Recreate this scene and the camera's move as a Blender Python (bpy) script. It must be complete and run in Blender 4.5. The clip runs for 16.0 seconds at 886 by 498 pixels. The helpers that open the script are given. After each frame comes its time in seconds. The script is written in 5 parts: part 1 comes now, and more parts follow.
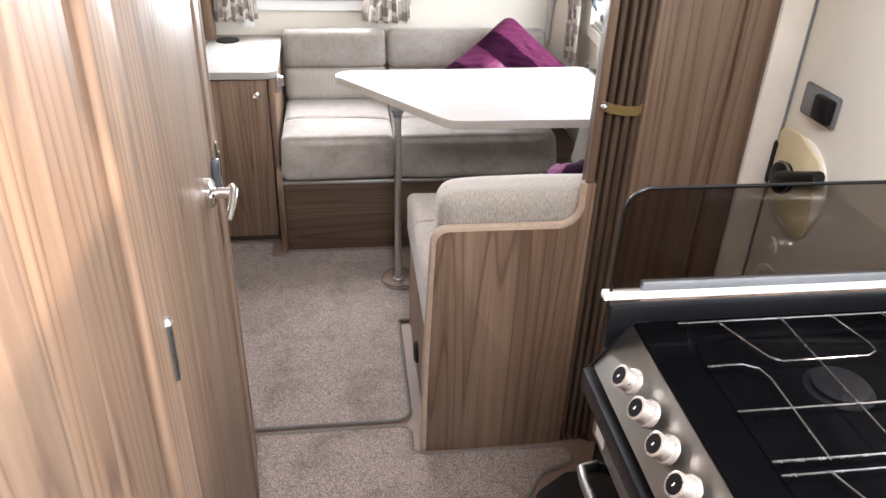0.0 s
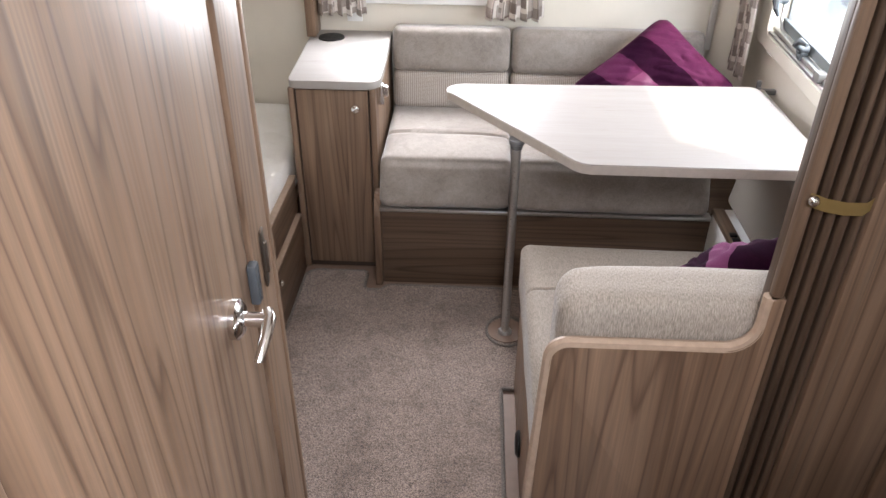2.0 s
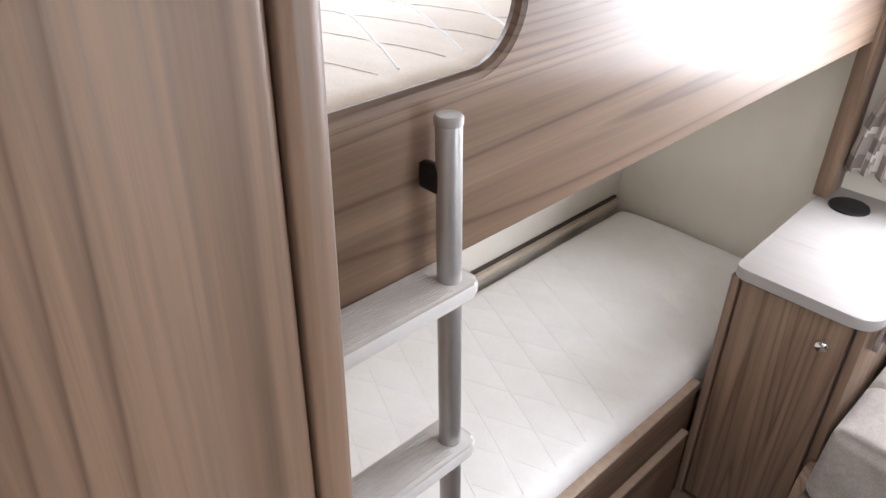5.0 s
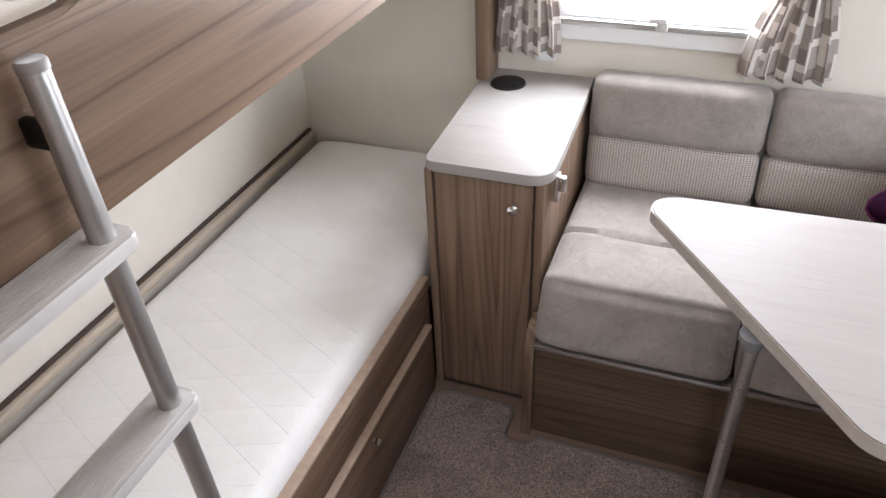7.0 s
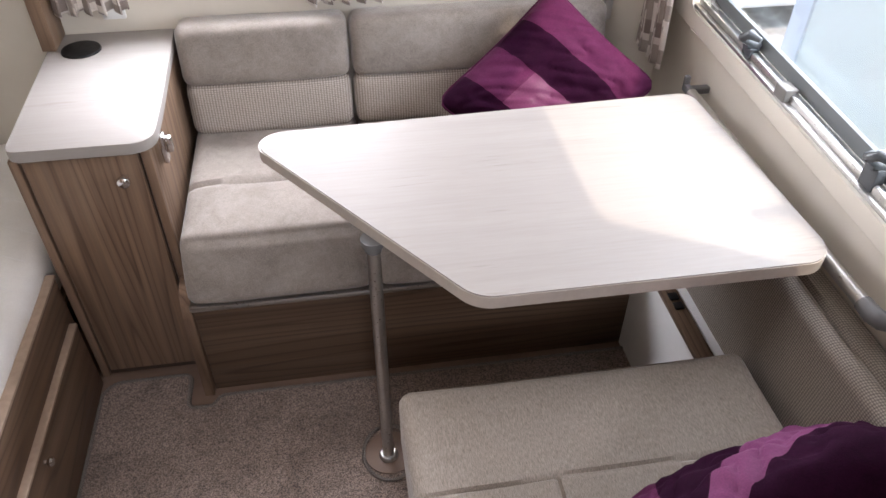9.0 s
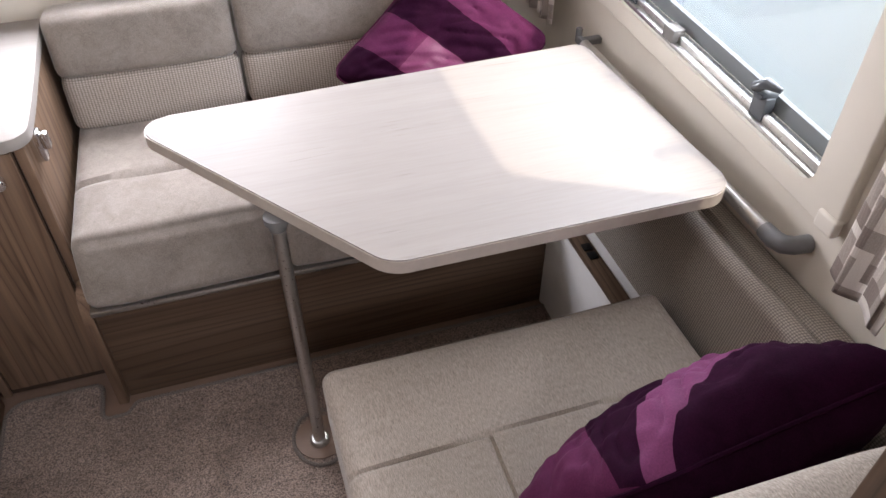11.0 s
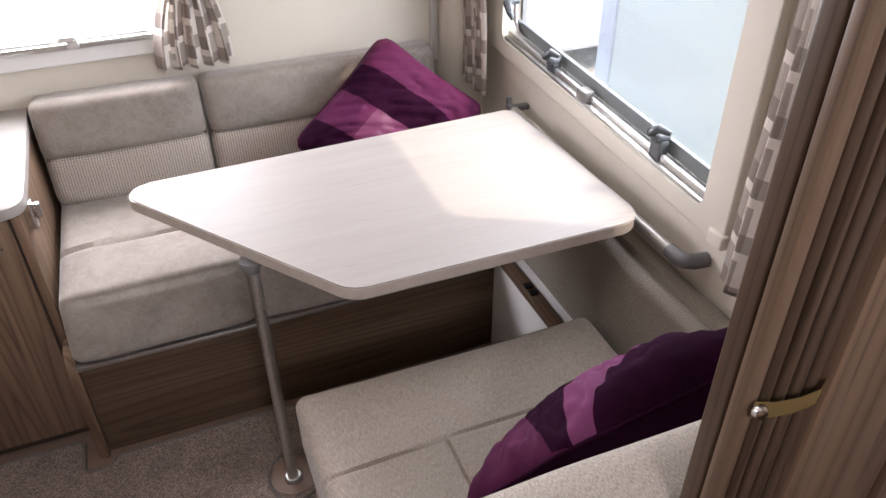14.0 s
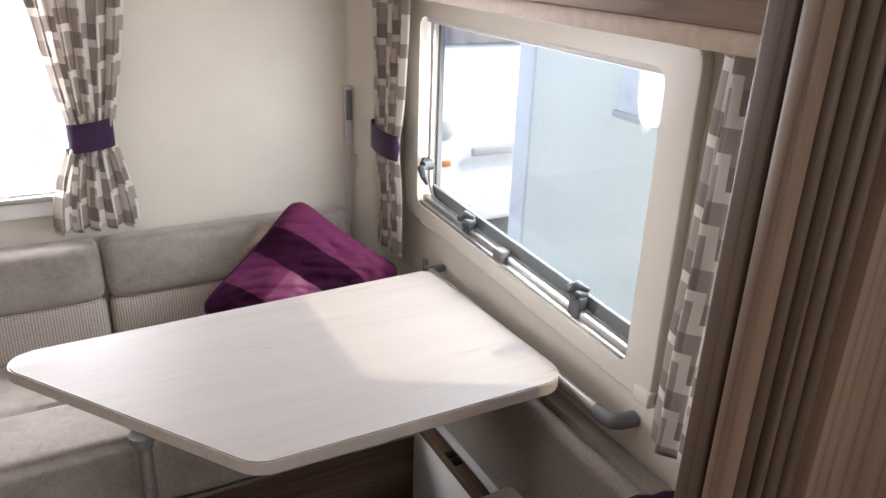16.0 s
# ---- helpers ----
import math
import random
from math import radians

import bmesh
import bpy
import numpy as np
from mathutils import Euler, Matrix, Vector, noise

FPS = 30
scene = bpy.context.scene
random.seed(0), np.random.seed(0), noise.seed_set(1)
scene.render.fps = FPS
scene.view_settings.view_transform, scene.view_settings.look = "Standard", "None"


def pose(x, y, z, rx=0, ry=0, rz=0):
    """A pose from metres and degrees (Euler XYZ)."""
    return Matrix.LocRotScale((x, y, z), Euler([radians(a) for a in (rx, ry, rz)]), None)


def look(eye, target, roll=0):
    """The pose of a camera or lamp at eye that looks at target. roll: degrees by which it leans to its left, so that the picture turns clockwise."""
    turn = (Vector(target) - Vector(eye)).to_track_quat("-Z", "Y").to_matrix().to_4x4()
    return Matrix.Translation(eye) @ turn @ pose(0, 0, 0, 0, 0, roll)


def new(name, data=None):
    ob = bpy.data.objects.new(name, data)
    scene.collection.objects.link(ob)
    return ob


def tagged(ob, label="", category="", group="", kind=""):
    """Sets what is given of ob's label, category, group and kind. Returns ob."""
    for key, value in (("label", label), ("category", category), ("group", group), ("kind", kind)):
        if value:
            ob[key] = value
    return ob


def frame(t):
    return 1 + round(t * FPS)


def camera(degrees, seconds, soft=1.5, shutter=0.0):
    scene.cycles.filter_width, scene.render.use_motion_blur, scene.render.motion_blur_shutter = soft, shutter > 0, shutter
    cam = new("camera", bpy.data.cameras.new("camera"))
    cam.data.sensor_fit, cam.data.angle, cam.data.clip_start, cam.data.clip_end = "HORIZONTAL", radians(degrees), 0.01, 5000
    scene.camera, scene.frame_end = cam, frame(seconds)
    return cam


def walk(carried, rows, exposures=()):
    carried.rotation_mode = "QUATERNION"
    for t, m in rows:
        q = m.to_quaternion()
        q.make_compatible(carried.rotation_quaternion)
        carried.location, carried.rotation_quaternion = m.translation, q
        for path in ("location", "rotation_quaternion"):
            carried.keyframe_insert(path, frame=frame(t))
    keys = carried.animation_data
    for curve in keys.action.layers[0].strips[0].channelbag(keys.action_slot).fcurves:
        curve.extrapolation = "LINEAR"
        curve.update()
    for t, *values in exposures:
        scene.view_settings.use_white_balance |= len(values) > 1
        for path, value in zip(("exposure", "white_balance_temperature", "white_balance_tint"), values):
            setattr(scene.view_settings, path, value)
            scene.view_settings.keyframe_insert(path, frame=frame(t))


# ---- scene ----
cam = camera(61.6, 16.0)
PATH = [
    (0, (0.455, 0.363, 1.506), (0.699, 2.078, 0.507), 2.0),
    (0.5, (0.407, 0.353, 1.481), (0.517, 2.029, 0.396), 2.4),
    (1, (0.496, 0.479, 1.487), (0.473, 2.144, 0.379), 0.8),
    (1.5, (0.523, 0.629, 1.502), (0.421, 2.295, 0.399), -0.3),
    (2, (0.501, 0.862, 1.51), (0.432, 2.543, 0.428), 0.6),
    (2.5, (0.503, 1.101, 1.516), (0.486, 2.806, 0.471), 2.1),
    (3, (0.526, 1.295, 1.534), (0.299, 2.994, 0.504), 2.5),
    (3.5, (0.491, 1.456, 1.525), (0.012, 3.047, 0.412), 2.0),
    (4, (0.437, 1.581, 1.511), (-0.253, 3.073, 0.372), 1.6),
    (4.2, (0.412, 1.619, 1.524), (-0.386, 3.065, 0.396), 2.0),
    (5.35, (0.425, 1.735, 1.535), (-0.835, 2.885, 0.495), 1.0),
    (6.3, (0.469, 1.808, 1.548), (-0.68, 3.071, 0.507), -1.3),
    (6.5, (0.486, 1.791, 1.529), (-0.559, 3.114, 0.452), -2.0),
    (7, (0.501, 1.737, 1.494), (-0.116, 3.237, 0.325), -2.9),
    (7.5, (0.545, 1.721, 1.493), (0.298, 3.263, 0.243), -3.5),
    (8, (0.557, 1.705, 1.514), (0.613, 3.227, 0.218), -1.4),
    (8.2, (0.579, 1.705, 1.525), (0.707, 3.206, 0.209), -1.2),
    (10.3, (0.581, 1.696, 1.518), (0.909, 3.179, 0.217), 0.9),
    (10.5, (0.595, 1.69, 1.507), (0.951, 3.154, 0.192), 0.4),
    (11, (0.597, 1.704, 1.481), (1.048, 3.117, 0.139), 0.1),
    (11.5, (0.517, 1.699, 1.477), (1.026, 3.082, 0.125), 0.9),
    (12, (0.514, 1.627, 1.496), (1.015, 3.041, 0.173), 1.7),
    (12.5, (0.526, 1.522, 1.534), (0.996, 2.988, 0.257), 1.9),
    (13, (0.523, 1.475, 1.539), (0.982, 2.98, 0.304), 1.4),
    (13.5, (0.538, 1.492, 1.523), (1.04, 3.015, 0.327), 0.6),
    (14, (0.542, 1.495, 1.529), (1.141, 3.009, 0.368), -0.5),
    (14.5, (0.537, 1.57, 1.509), (1.354, 3.026, 0.407), -1.7),
    (15, (0.476, 1.638, 1.5), (1.385, 3.062, 0.43), -3.0),
    (15.5, (0.479, 1.619, 1.49), (1.399, 3.096, 0.503), -1.2),
    (16, (0.56, 1.537, 1.481), (1.448, 3.16, 0.72), 2.0),
]
walk(cam, [(t, look(eye, target, roll)) for t, eye, target, roll in PATH], exposures=[(0.0, 3.07, 6480, 14), (1.0, 2.84, 6500, 15), (2.0, 2.73, 6550, 16), (3.5, 2.48, 6550, 17), (4.1, 2.66, 6450, 17), (6.3, 2.38, 6380, 16), (8.0, 2.46, 6480, 18), (10.5, 2.34, 6650, 20), (11.5, 2.43, 6620, 20), (14.0, 2.37, 6720, 21), (15.0, 2.42, 6720, 20), (16.0, 2.08, 6700, 18)])

# ---- world, sun and daylight ----
world = bpy.data.worlds.new("world")
scene.world = world
world.use_nodes = True
_nt = world.node_tree
_sky = _nt.nodes.new("ShaderNodeTexSky")
_sky.sky_type = "NISHITA"
_sky.sun_disc = False
_sky.sun_elevation = radians(48)
_sky.sun_rotation = radians(119)
_nt.links.new(_sky.outputs[0], _nt.nodes["Background"].inputs[0])
_nt.nodes["Background"].inputs[1].default_value = 0.15
SUN_WAY = Vector((-1.0, 0.55, -1.27))
sun = new("sun", bpy.data.lights.new("sun", "SUN"))
sun.data.energy, sun.data.angle, sun.data.color = 0.85, radians(1.2), (1.0, 0.85, 0.66)
sun.matrix_world = look(-10 * SUN_WAY, (0, 0, 0))


def daylight(name, eye, target, sx, sy, watts, colour=(0.93, 0.965, 1.0)):
    """An area lamp filling an opening, seen or added, for the sky's light."""
    ob = new(name, bpy.data.lights.new(name, "AREA"))
    ob.data.shape, ob.data.size, ob.data.size_y = "RECTANGLE", sx, sy
    ob.data.energy, ob.data.color = watts, colour
    ob.matrix_world = look(eye, target)
    return ob


daylight("rear_window_daylight", (0.345, 3.665, 1.13), (0.345, 2.0, 1.13), 0.52, 0.54, 6.4)
# fill lamp at an added kitchen opening out of view
daylight("kitchen_side_fill", (1.56, 0.55, 1.28), (0.0, 0.6, 0.9), 0.8, 0.45, 1.7)
daylight("lounge_window_daylight", (1.53, 2.84, 1.04), (0.0, 2.84, 0.8), 0.86, 0.46, 2.85)
# fill lamp at an added, unseen opening, brightens the upper mattress
daylight("bunk_side_fill", (-0.75, 2.45, 1.62), (-0.30, 2.45, 1.30), 0.66, 0.26, 1.2)
# broad fill from behind the camera, through an added opening
daylight("front_end_fill", (0.40, -1.63, 1.20), (0.40, 2.0, 0.9), 1.6, 0.7, 0.9)
# top fill for the lounge at an added, unseen roof opening
daylight("lounge_roof_fill", (0.60, 2.45, 1.985), (0.60, 2.451, 0), 0.66, 0.46, 0.5, (0.97, 0.98, 1.0))
# fill lamp at the unseen kitchen roof opening, lifts the aisle carpet
daylight("kitchen_roof_fill", (0.685, 0.505, 1.985), (0.685, 0.506, 0), 0.35, 0.45, 5.0, (0.97, 0.98, 1.0))

# ---- materials ----


def mat(name, base=(0.5, 0.5, 0.5), rough=0.5, metal=0.0, spec=0.5):
    m = bpy.data.materials.new(name)
    m.use_nodes = True
    b = m.node_tree.nodes["Principled BSDF"]
    b.inputs["Base Color"].default_value = (*base, 1)
    b.inputs["Roughness"].default_value = rough
    b.inputs["Metallic"].default_value = metal
    b.inputs["Specular IOR Level"].default_value = spec
    return m, m.node_tree, b


def node(nt, kind, **sets):
    n = nt.nodes.new(kind)
    for k, v in sets.items():
        if k in n.inputs:
            n.inputs[k].default_value = v
    return n


def place(nt, scale, rot=(0, 0, 0), coord="Object"):
    tc = nt.nodes.new("ShaderNodeTexCoord")
    mp = nt.nodes.new("ShaderNodeMapping")
    mp.inputs["Scale"].default_value = scale
    mp.inputs["Rotation"].default_value = rot
    nt.links.new(tc.outputs[coord], mp.inputs["Vector"])
    return mp.outputs[0]


def tex_noise(nt, vec, scale, detail=3, rough=0.55, dist=0.0):
    n = node(nt, "ShaderNodeTexNoise", Scale=scale, Detail=detail, Roughness=rough, Distortion=dist)
    nt.links.new(vec, n.inputs["Vector"])
    return n.outputs["Fac"]


def ramp(nt, fac, stops, mode="LINEAR"):
    r = nt.nodes.new("ShaderNodeValToRGB")
    r.color_ramp.interpolation = mode
    e = r.color_ramp.elements
    while len(e) < len(stops):
        e.new(0.5)
    for el, (p, c) in zip(e, stops):
        el.position, el.color = p, (*c, 1)
    nt.links.new(fac, r.inputs[0])
    return r.outputs[0]


def mixc(nt, fac, a, b, mode="MIX"):
    m = nt.nodes.new("ShaderNodeMix")
    m.data_type, m.blend_type = "RGBA", mode
    for sock, v in ((m.inputs["Factor"], fac), (m.inputs["A"] if False else m.inputs[6], a), (m.inputs[7], b)):
        if hasattr(v, "is_linked"):
            nt.links.new(v, sock)
        else:
            sock.default_value = v if isinstance(v, float) else (*v, 1)
    return m.outputs[2]


def math_node(nt, op, a, b=None, c=None):
    n = nt.nodes.new("ShaderNodeMath")
    n.operation = op
    for s, v in zip(n.inputs, (a, b, c)):
        if v is None:
            continue
        if hasattr(v, "is_linked"):
            nt.links.new(v, s)
        else:
            s.default_value = v
    return n.outputs[0]


def bump(nt, b, height, strength, dist=0.002):
    n = node(nt, "ShaderNodeBump", Strength=strength, Distance=dist)
    nt.links.new(height, n.inputs["Height"])
    nt.links.new(n.outputs[0], b.inputs["Normal"])


def wood(name, axis, dark=1.0, rough=0.42):
    """Wood-print laminate with the grain along an axis: tight straight lines in some zones, wide figure in others."""
    m, nt, b = mat(name, rough=rough, spec=0.3)
    k = "xyz".index(axis)

    def stretched(f):
        s = [1.0, 1.0, 1.0]
        s[k] = f
        return place(nt, s)
    v, v2, v3 = stretched(0.045), stretched(0.016), stretched(0.03)
    field = tex_noise(nt, v, 4.2, 2, 0.5, 0.22)
    lines = math_node(nt, "FRACT", math_node(nt, "MULTIPLY", field, 25.0))
    fig = ramp(nt, lines, [(0.0, (0, 0, 0)), (0.14, (0.62, 0.62, 0.62)), (0.55, (1, 1, 1)), (0.90, (0.8, 0.8, 0.8)), (1.0, (0, 0, 0))])
    field2 = tex_noise(nt, v3, 7.0, 1, 0.4, 0.1)
    tight = math_node(nt, "PINGPONG", math_node(nt, "MULTIPLY", field2, 75.0), 1.0)
    fibre = tex_noise(nt, v2, 230, 4, 0.7)
    band = tex_noise(nt, v2, 17, 3, 0.6)
    zone = ramp(nt, tex_noise(nt, v3, 8.5, 1, 0.4), [(0.44, (0, 0, 0)), (0.56, (1, 1, 1))])
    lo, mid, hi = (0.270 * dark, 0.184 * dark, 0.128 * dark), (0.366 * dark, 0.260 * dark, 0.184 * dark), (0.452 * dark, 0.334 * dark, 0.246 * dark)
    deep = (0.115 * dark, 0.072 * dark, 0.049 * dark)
    base = ramp(nt, band, [(0.28, lo), (0.5, mid), (0.72, hi)])
    c1 = mixc(nt, math_node(nt, "MULTIPLY", math_node(nt, "SUBTRACT", 1.0, fig), 0.66), base, deep)
    c1 = mixc(nt, math_node(nt, "MULTIPLY", math_node(nt, "MULTIPLY", tight, zone), 0.24), c1, deep)
    c2 = mixc(nt, 0.45, c1, ramp(nt, fibre, [(0.3, (0.09, 0.062, 0.044)), (0.7, (0.42, 0.32, 0.245))]), "OVERLAY")
    nt.links.new(c2, b.inputs["Base Color"])
    nt.links.new(ramp(nt, fibre, [(0.3, (rough - 0.06,) * 3), (0.7, (rough + 0.12,) * 3)]), b.inputs["Roughness"])
    bump(nt, b, fibre, 0.12, 0.0006)
    return m


WOOD_Z = wood("wood_laminate_upright", "z", 0.80)
# same laminate, darkened to hold the shade under the table
WOOD_X_SHADED = wood("wood_laminate_across_shaded", "x", 0.45)
WOOD_Y = wood("wood_laminate_along", "y", 0.70)
WOOD_DARK = wood("wood_concertina", "z", 0.30, 0.36)
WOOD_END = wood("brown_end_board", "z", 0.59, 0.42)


def fabric(name, lo, hi, weave=0.0, rough=0.85, sheen=0.35, scale=1.0, streak=None, facing="y", nap_amount=0.28, fine_amount=0.35, fine_scale=420, spec=0.2):
    m, nt, b = mat(name, rough=rough, spec=spec)
    v = place(nt, (1, 1, 1))
    big = tex_noise(nt, v, 7 * scale, 4, 0.6, 0.6)
    fv = v if streak is None else place(nt, streak)
    fine = tex_noise(nt, fv, fine_scale, 3, 0.7)
    c = ramp(nt, big, [(0.36, lo), (0.64, hi)])
    nap = tex_noise(nt, v, 38 * scale, 3, 0.65, 1.2)
    c = mixc(nt, nap_amount, c, ramp(nt, nap, [(0.36, tuple(0.75 * a for a in lo)), (0.64, tuple(min(1, 1.1 * a) for a in hi))]))
    c = mixc(nt, fine_amount, c, ramp(nt, fine, [(0.3, tuple(0.5 * a for a in lo)), (0.7, tuple(min(1, 1.25 * a) for a in hi))]))
    h = fine
    if weave:
        w = node(nt, "ShaderNodeTexVoronoi", Scale=weave)
        w.feature, w.voronoi_dimensions = "F1", "2D"
        w.inputs["Randomness"].default_value = 0.12
        sx = nt.nodes.new("ShaderNodeSeparateXYZ")
        nt.links.new(v, sx.inputs[0])
        cx = nt.nodes.new("ShaderNodeCombineXYZ")
        nt.links.new(math_node(nt, "SUBTRACT" if facing == "x" else "ADD", sx.outputs["Y" if facing == "x" else "X"], 0.0), cx.inputs[0])
        nt.links.new(math_node(nt, "ADD", sx.outputs["Z"], sx.outputs["X"]) if facing == "x" else math_node(nt, "MULTIPLY", sx.outputs["Z"], 1.5), cx.inputs[1])
        nt.links.new(cx.outputs[0], w.inputs["Vector"])
        h = w.outputs["Distance"]
        c = mixc(nt, 0.75, c, ramp(nt, h, [(0.1, tuple(min(1, 1.3 * a) for a in hi)), (0.6, tuple(0.38 * a for a in lo))]))
    nt.links.new(c, b.inputs["Base Color"])
    b.inputs["Sheen Weight"].default_value = sheen
    b.inputs["Sheen Roughness"].default_value = 0.4
    bump(nt, b, h, 0.55 if weave else 0.3, 0.0015)
    return m


VELOUR = fabric("grey_velour", (0.215, 0.187, 0.166), (0.365, 0.325, 0.292), sheen=0.4)
CHENILLE = fabric("beige_chenille", (0.31, 0.268, 0.229), (0.395, 0.348, 0.302), streak=(1.0, 0.12, 0.3), sheen=0.2, nap_amount=0.15, fine_amount=0.75, fine_scale=900)
CHENILLE_B = fabric("beige_chenille_back", (0.33, 0.292, 0.25), (0.42, 0.375, 0.328), streak=(1.0, 0.25, 0.12), sheen=0.2, nap_amount=0.15, fine_amount=0.9, fine_scale=700)
WEAVE = fabric("cream_weave", (0.40, 0.350, 0.305), (0.52, 0.465, 0.415), weave=140, sheen=0.15)
SIDE_WEAVE = fabric("taupe_weave", (0.27, 0.238, 0.205), (0.36, 0.322, 0.282), weave=185, sheen=0.15, facing="x")
MATTRESS = fabric("ivory_quilting", (0.82, 0.805, 0.765), (0.865, 0.853, 0.822), sheen=0.1, rough=0.7, nap_amount=0.06, fine_amount=0.12)
MATTRESS_C = fabric("cream_quilting", (0.69, 0.625, 0.535), (0.75, 0.695, 0.61), sheen=0.1, rough=0.7, nap_amount=0.06, fine_amount=0.15)
PLUM = fabric("plum_velvet", (0.012, 0.0019, 0.009), (0.024, 0.0036, 0.017), sheen=0.0, rough=0.8, nap_amount=0.35, spec=0.04)
MAUVE = fabric("mauve_velvet", (0.062, 0.010, 0.038), (0.092, 0.016, 0.056), sheen=0.02, rough=0.7, nap_amount=0.2, spec=0.08)
SATIN = fabric("magenta_satin", (0.095, 0.018, 0.058), (0.135, 0.027, 0.082), sheen=0.08, rough=0.45, nap_amount=0.1)
# the cushion's mauve stripe, with window light brightened into its colour
STRIPE_LIT = fabric("mauve_stripe_lit", (0.125, 0.030, 0.085), (0.16, 0.042, 0.11), sheen=0.03, rough=0.65, nap_amount=0.1, spec=0.08)
BAND = fabric("purple_tieback", (0.032, 0.014, 0.040), (0.055, 0.024, 0.066), sheen=0.4)
BINDING, _n, _b = mat("carpet_binding", (0.19, 0.165, 0.145), 0.8)
_w = node(_n, "ShaderNodeTexWave", Scale=130.0, Distortion=0.4)
_n.links.new(place(_n, (1, 1, 1), (0, 0, 0.6)), _w.inputs["Vector"])
_n.links.new(ramp(_n, _w.outputs["Fac"], [(0.2, (0.09, 0.075, 0.065)), (0.7, (0.28, 0.25, 0.225))]), _b.inputs["Base Color"])
bump(_n, _b, _w.outputs["Fac"], 0.8, 0.002)


def carpet():
    m, nt, b = mat("carpet_pile", rough=0.95, spec=0.1)
    v = place(nt, (1, 1, 1))
    big = tex_noise(nt, v, 7, 5, 0.65, 0.5)
    mid = tex_noise(nt, v, 70, 3, 0.6)
    fine = tex_noise(nt, v, 300, 2, 0.8)
    c = ramp(nt, big, [(0.33, (0.185, 0.15, 0.13)), (0.5, (0.295, 0.247, 0.22)), (0.8, (0.345, 0.293, 0.264))])
    c = mixc(nt, 0.85, c, ramp(nt, fine, [(0.40, (0.03, 0.022, 0.018)), (0.60, (0.72, 0.65, 0.60))]), "OVERLAY")
    c = mixc(nt, 0.2, c, ramp(nt, mid, [(0.35, (0.13, 0.10, 0.085)), (0.65, (0.34, 0.285, 0.255))]))
    nt.links.new(c, b.inputs["Base Color"])
    b.inputs["Sheen Weight"].default_value = 0.3
    bump(nt, b, mixc(nt, 0.5, mid, fine), 0.9, 0.006)
    return m


CARPET = carpet()


def plain(name, base, rough, metal=0.0, var=0.06, scale=30, spec=0.5, fine=0.0):
    m, nt, b = mat(name, base, rough, metal, spec)
    v = place(nt, (1, 1, 1))
    n = tex_noise(nt, v, scale, 4, 0.6)
    nt.links.new(ramp(nt, n, [(0.3, tuple(a * (1 - var) for a in base)), (0.7, tuple(min(1, a * (1 + var)) for a in base))]), b.inputs["Base Color"])
    r = tex_noise(nt, v, scale * 3, 3, 0.6)
    nt.links.new(ramp(nt, r, [(0.3, (max(0, rough - 0.06),) * 3), (0.7, (min(1, rough + 0.08),) * 3)]), b.inputs["Roughness"])
    if fine:
        bump(nt, b, tex_noise(nt, v, 600, 2, 0.6), fine, 0.0006)
    return m


WOOD_EDGE = plain("pale_wood_edging", (0.40, 0.30, 0.225), 0.5, 0, 0.10, 60)
WALL = plain("cream_wallboard", (0.69, 0.643, 0.56), 0.55, var=0.03, scale=9, fine=0.15)
CEILING = plain("white_ceiling_board", (0.80, 0.78, 0.74), 0.6, var=0.02)
PLASTIC = plain("cream_plastic", (0.71, 0.67, 0.59), 0.42, var=0.02, scale=8)
WHITE_PL = plain("white_plastic", (0.80, 0.80, 0.79), 0.35, var=0.02)
GREY_PL = plain("grey_plastic", (0.16, 0.165, 0.17), 0.42, var=0.08)
PALE_PL = plain("pale_grey_plastic", (0.55, 0.54, 0.52), 0.4)
BLACK_PL = plain("black_plastic", (0.006, 0.006, 0.0065), 0.38, var=0.15, spec=0.25)
SMOKE_PL = plain("smoked_latch", (0.07, 0.08, 0.09), 0.18)
ALU = plain("brushed_aluminium", (0.55, 0.55, 0.54), 0.32, 1.0, 0.05, 60)
CHROME = plain("chrome", (0.80, 0.80, 0.80), 0.12, 1.0, 0.02)
STEEL = plain("stainless_steel", (0.31, 0.298, 0.283), 0.36, 1.0, 0.02, 25)
GLASS_BLK = plain("black_hob_glass", (0.0022, 0.0022, 0.0026), 0.06, 0.0, 0.1, spec=0.05)
GLASS_BLK.node_tree.nodes["Principled BSDF"].inputs["IOR"].default_value = 1.16
BRASS = plain("tan_leather_strap", (0.30, 0.205, 0.075), 0.45, 0.0, 0.1)
BRONZE = plain("bronzed_metal", (0.13, 0.105, 0.085), 0.35, 0.8)
DISC = plain("brown_floor_plate", (0.20, 0.135, 0.10), 0.5)
RUBBER = plain("black_rubber_mat", (0.012, 0.012, 0.014), 0.65, 0, 0.2, 80, fine=0.5)
PAPER = plain("white_label", (0.82, 0.82, 0.80), 0.6, var=0.02)
INK = plain("black_ink", (0.03, 0.03, 0.03), 0.6)
SHELL = plain("caravan_aluminium_skin", (0.86, 0.865, 0.745), 0.35, 0, 0.03, 3)
WHITE_BODY = plain("white_vehicle_paint", (0.85, 0.85, 0.84), 0.3, 0, 0.03, 2)
TARMAC = plain("gravelled_yard", (0.48, 0.46, 0.43), 0.9, 0, 0.3, 12)
DARK_GLASS = plain("dark_vehicle_glass", (0.03, 0.04, 0.06), 0.08)
AMBER = plain("amber_lens", (0.7, 0.22, 0.03), 0.25)
# dark brown laid into gaps in place of their shade
GROOVE = plain("dark_shadow_gap", (0.055, 0.036, 0.026), 0.6)


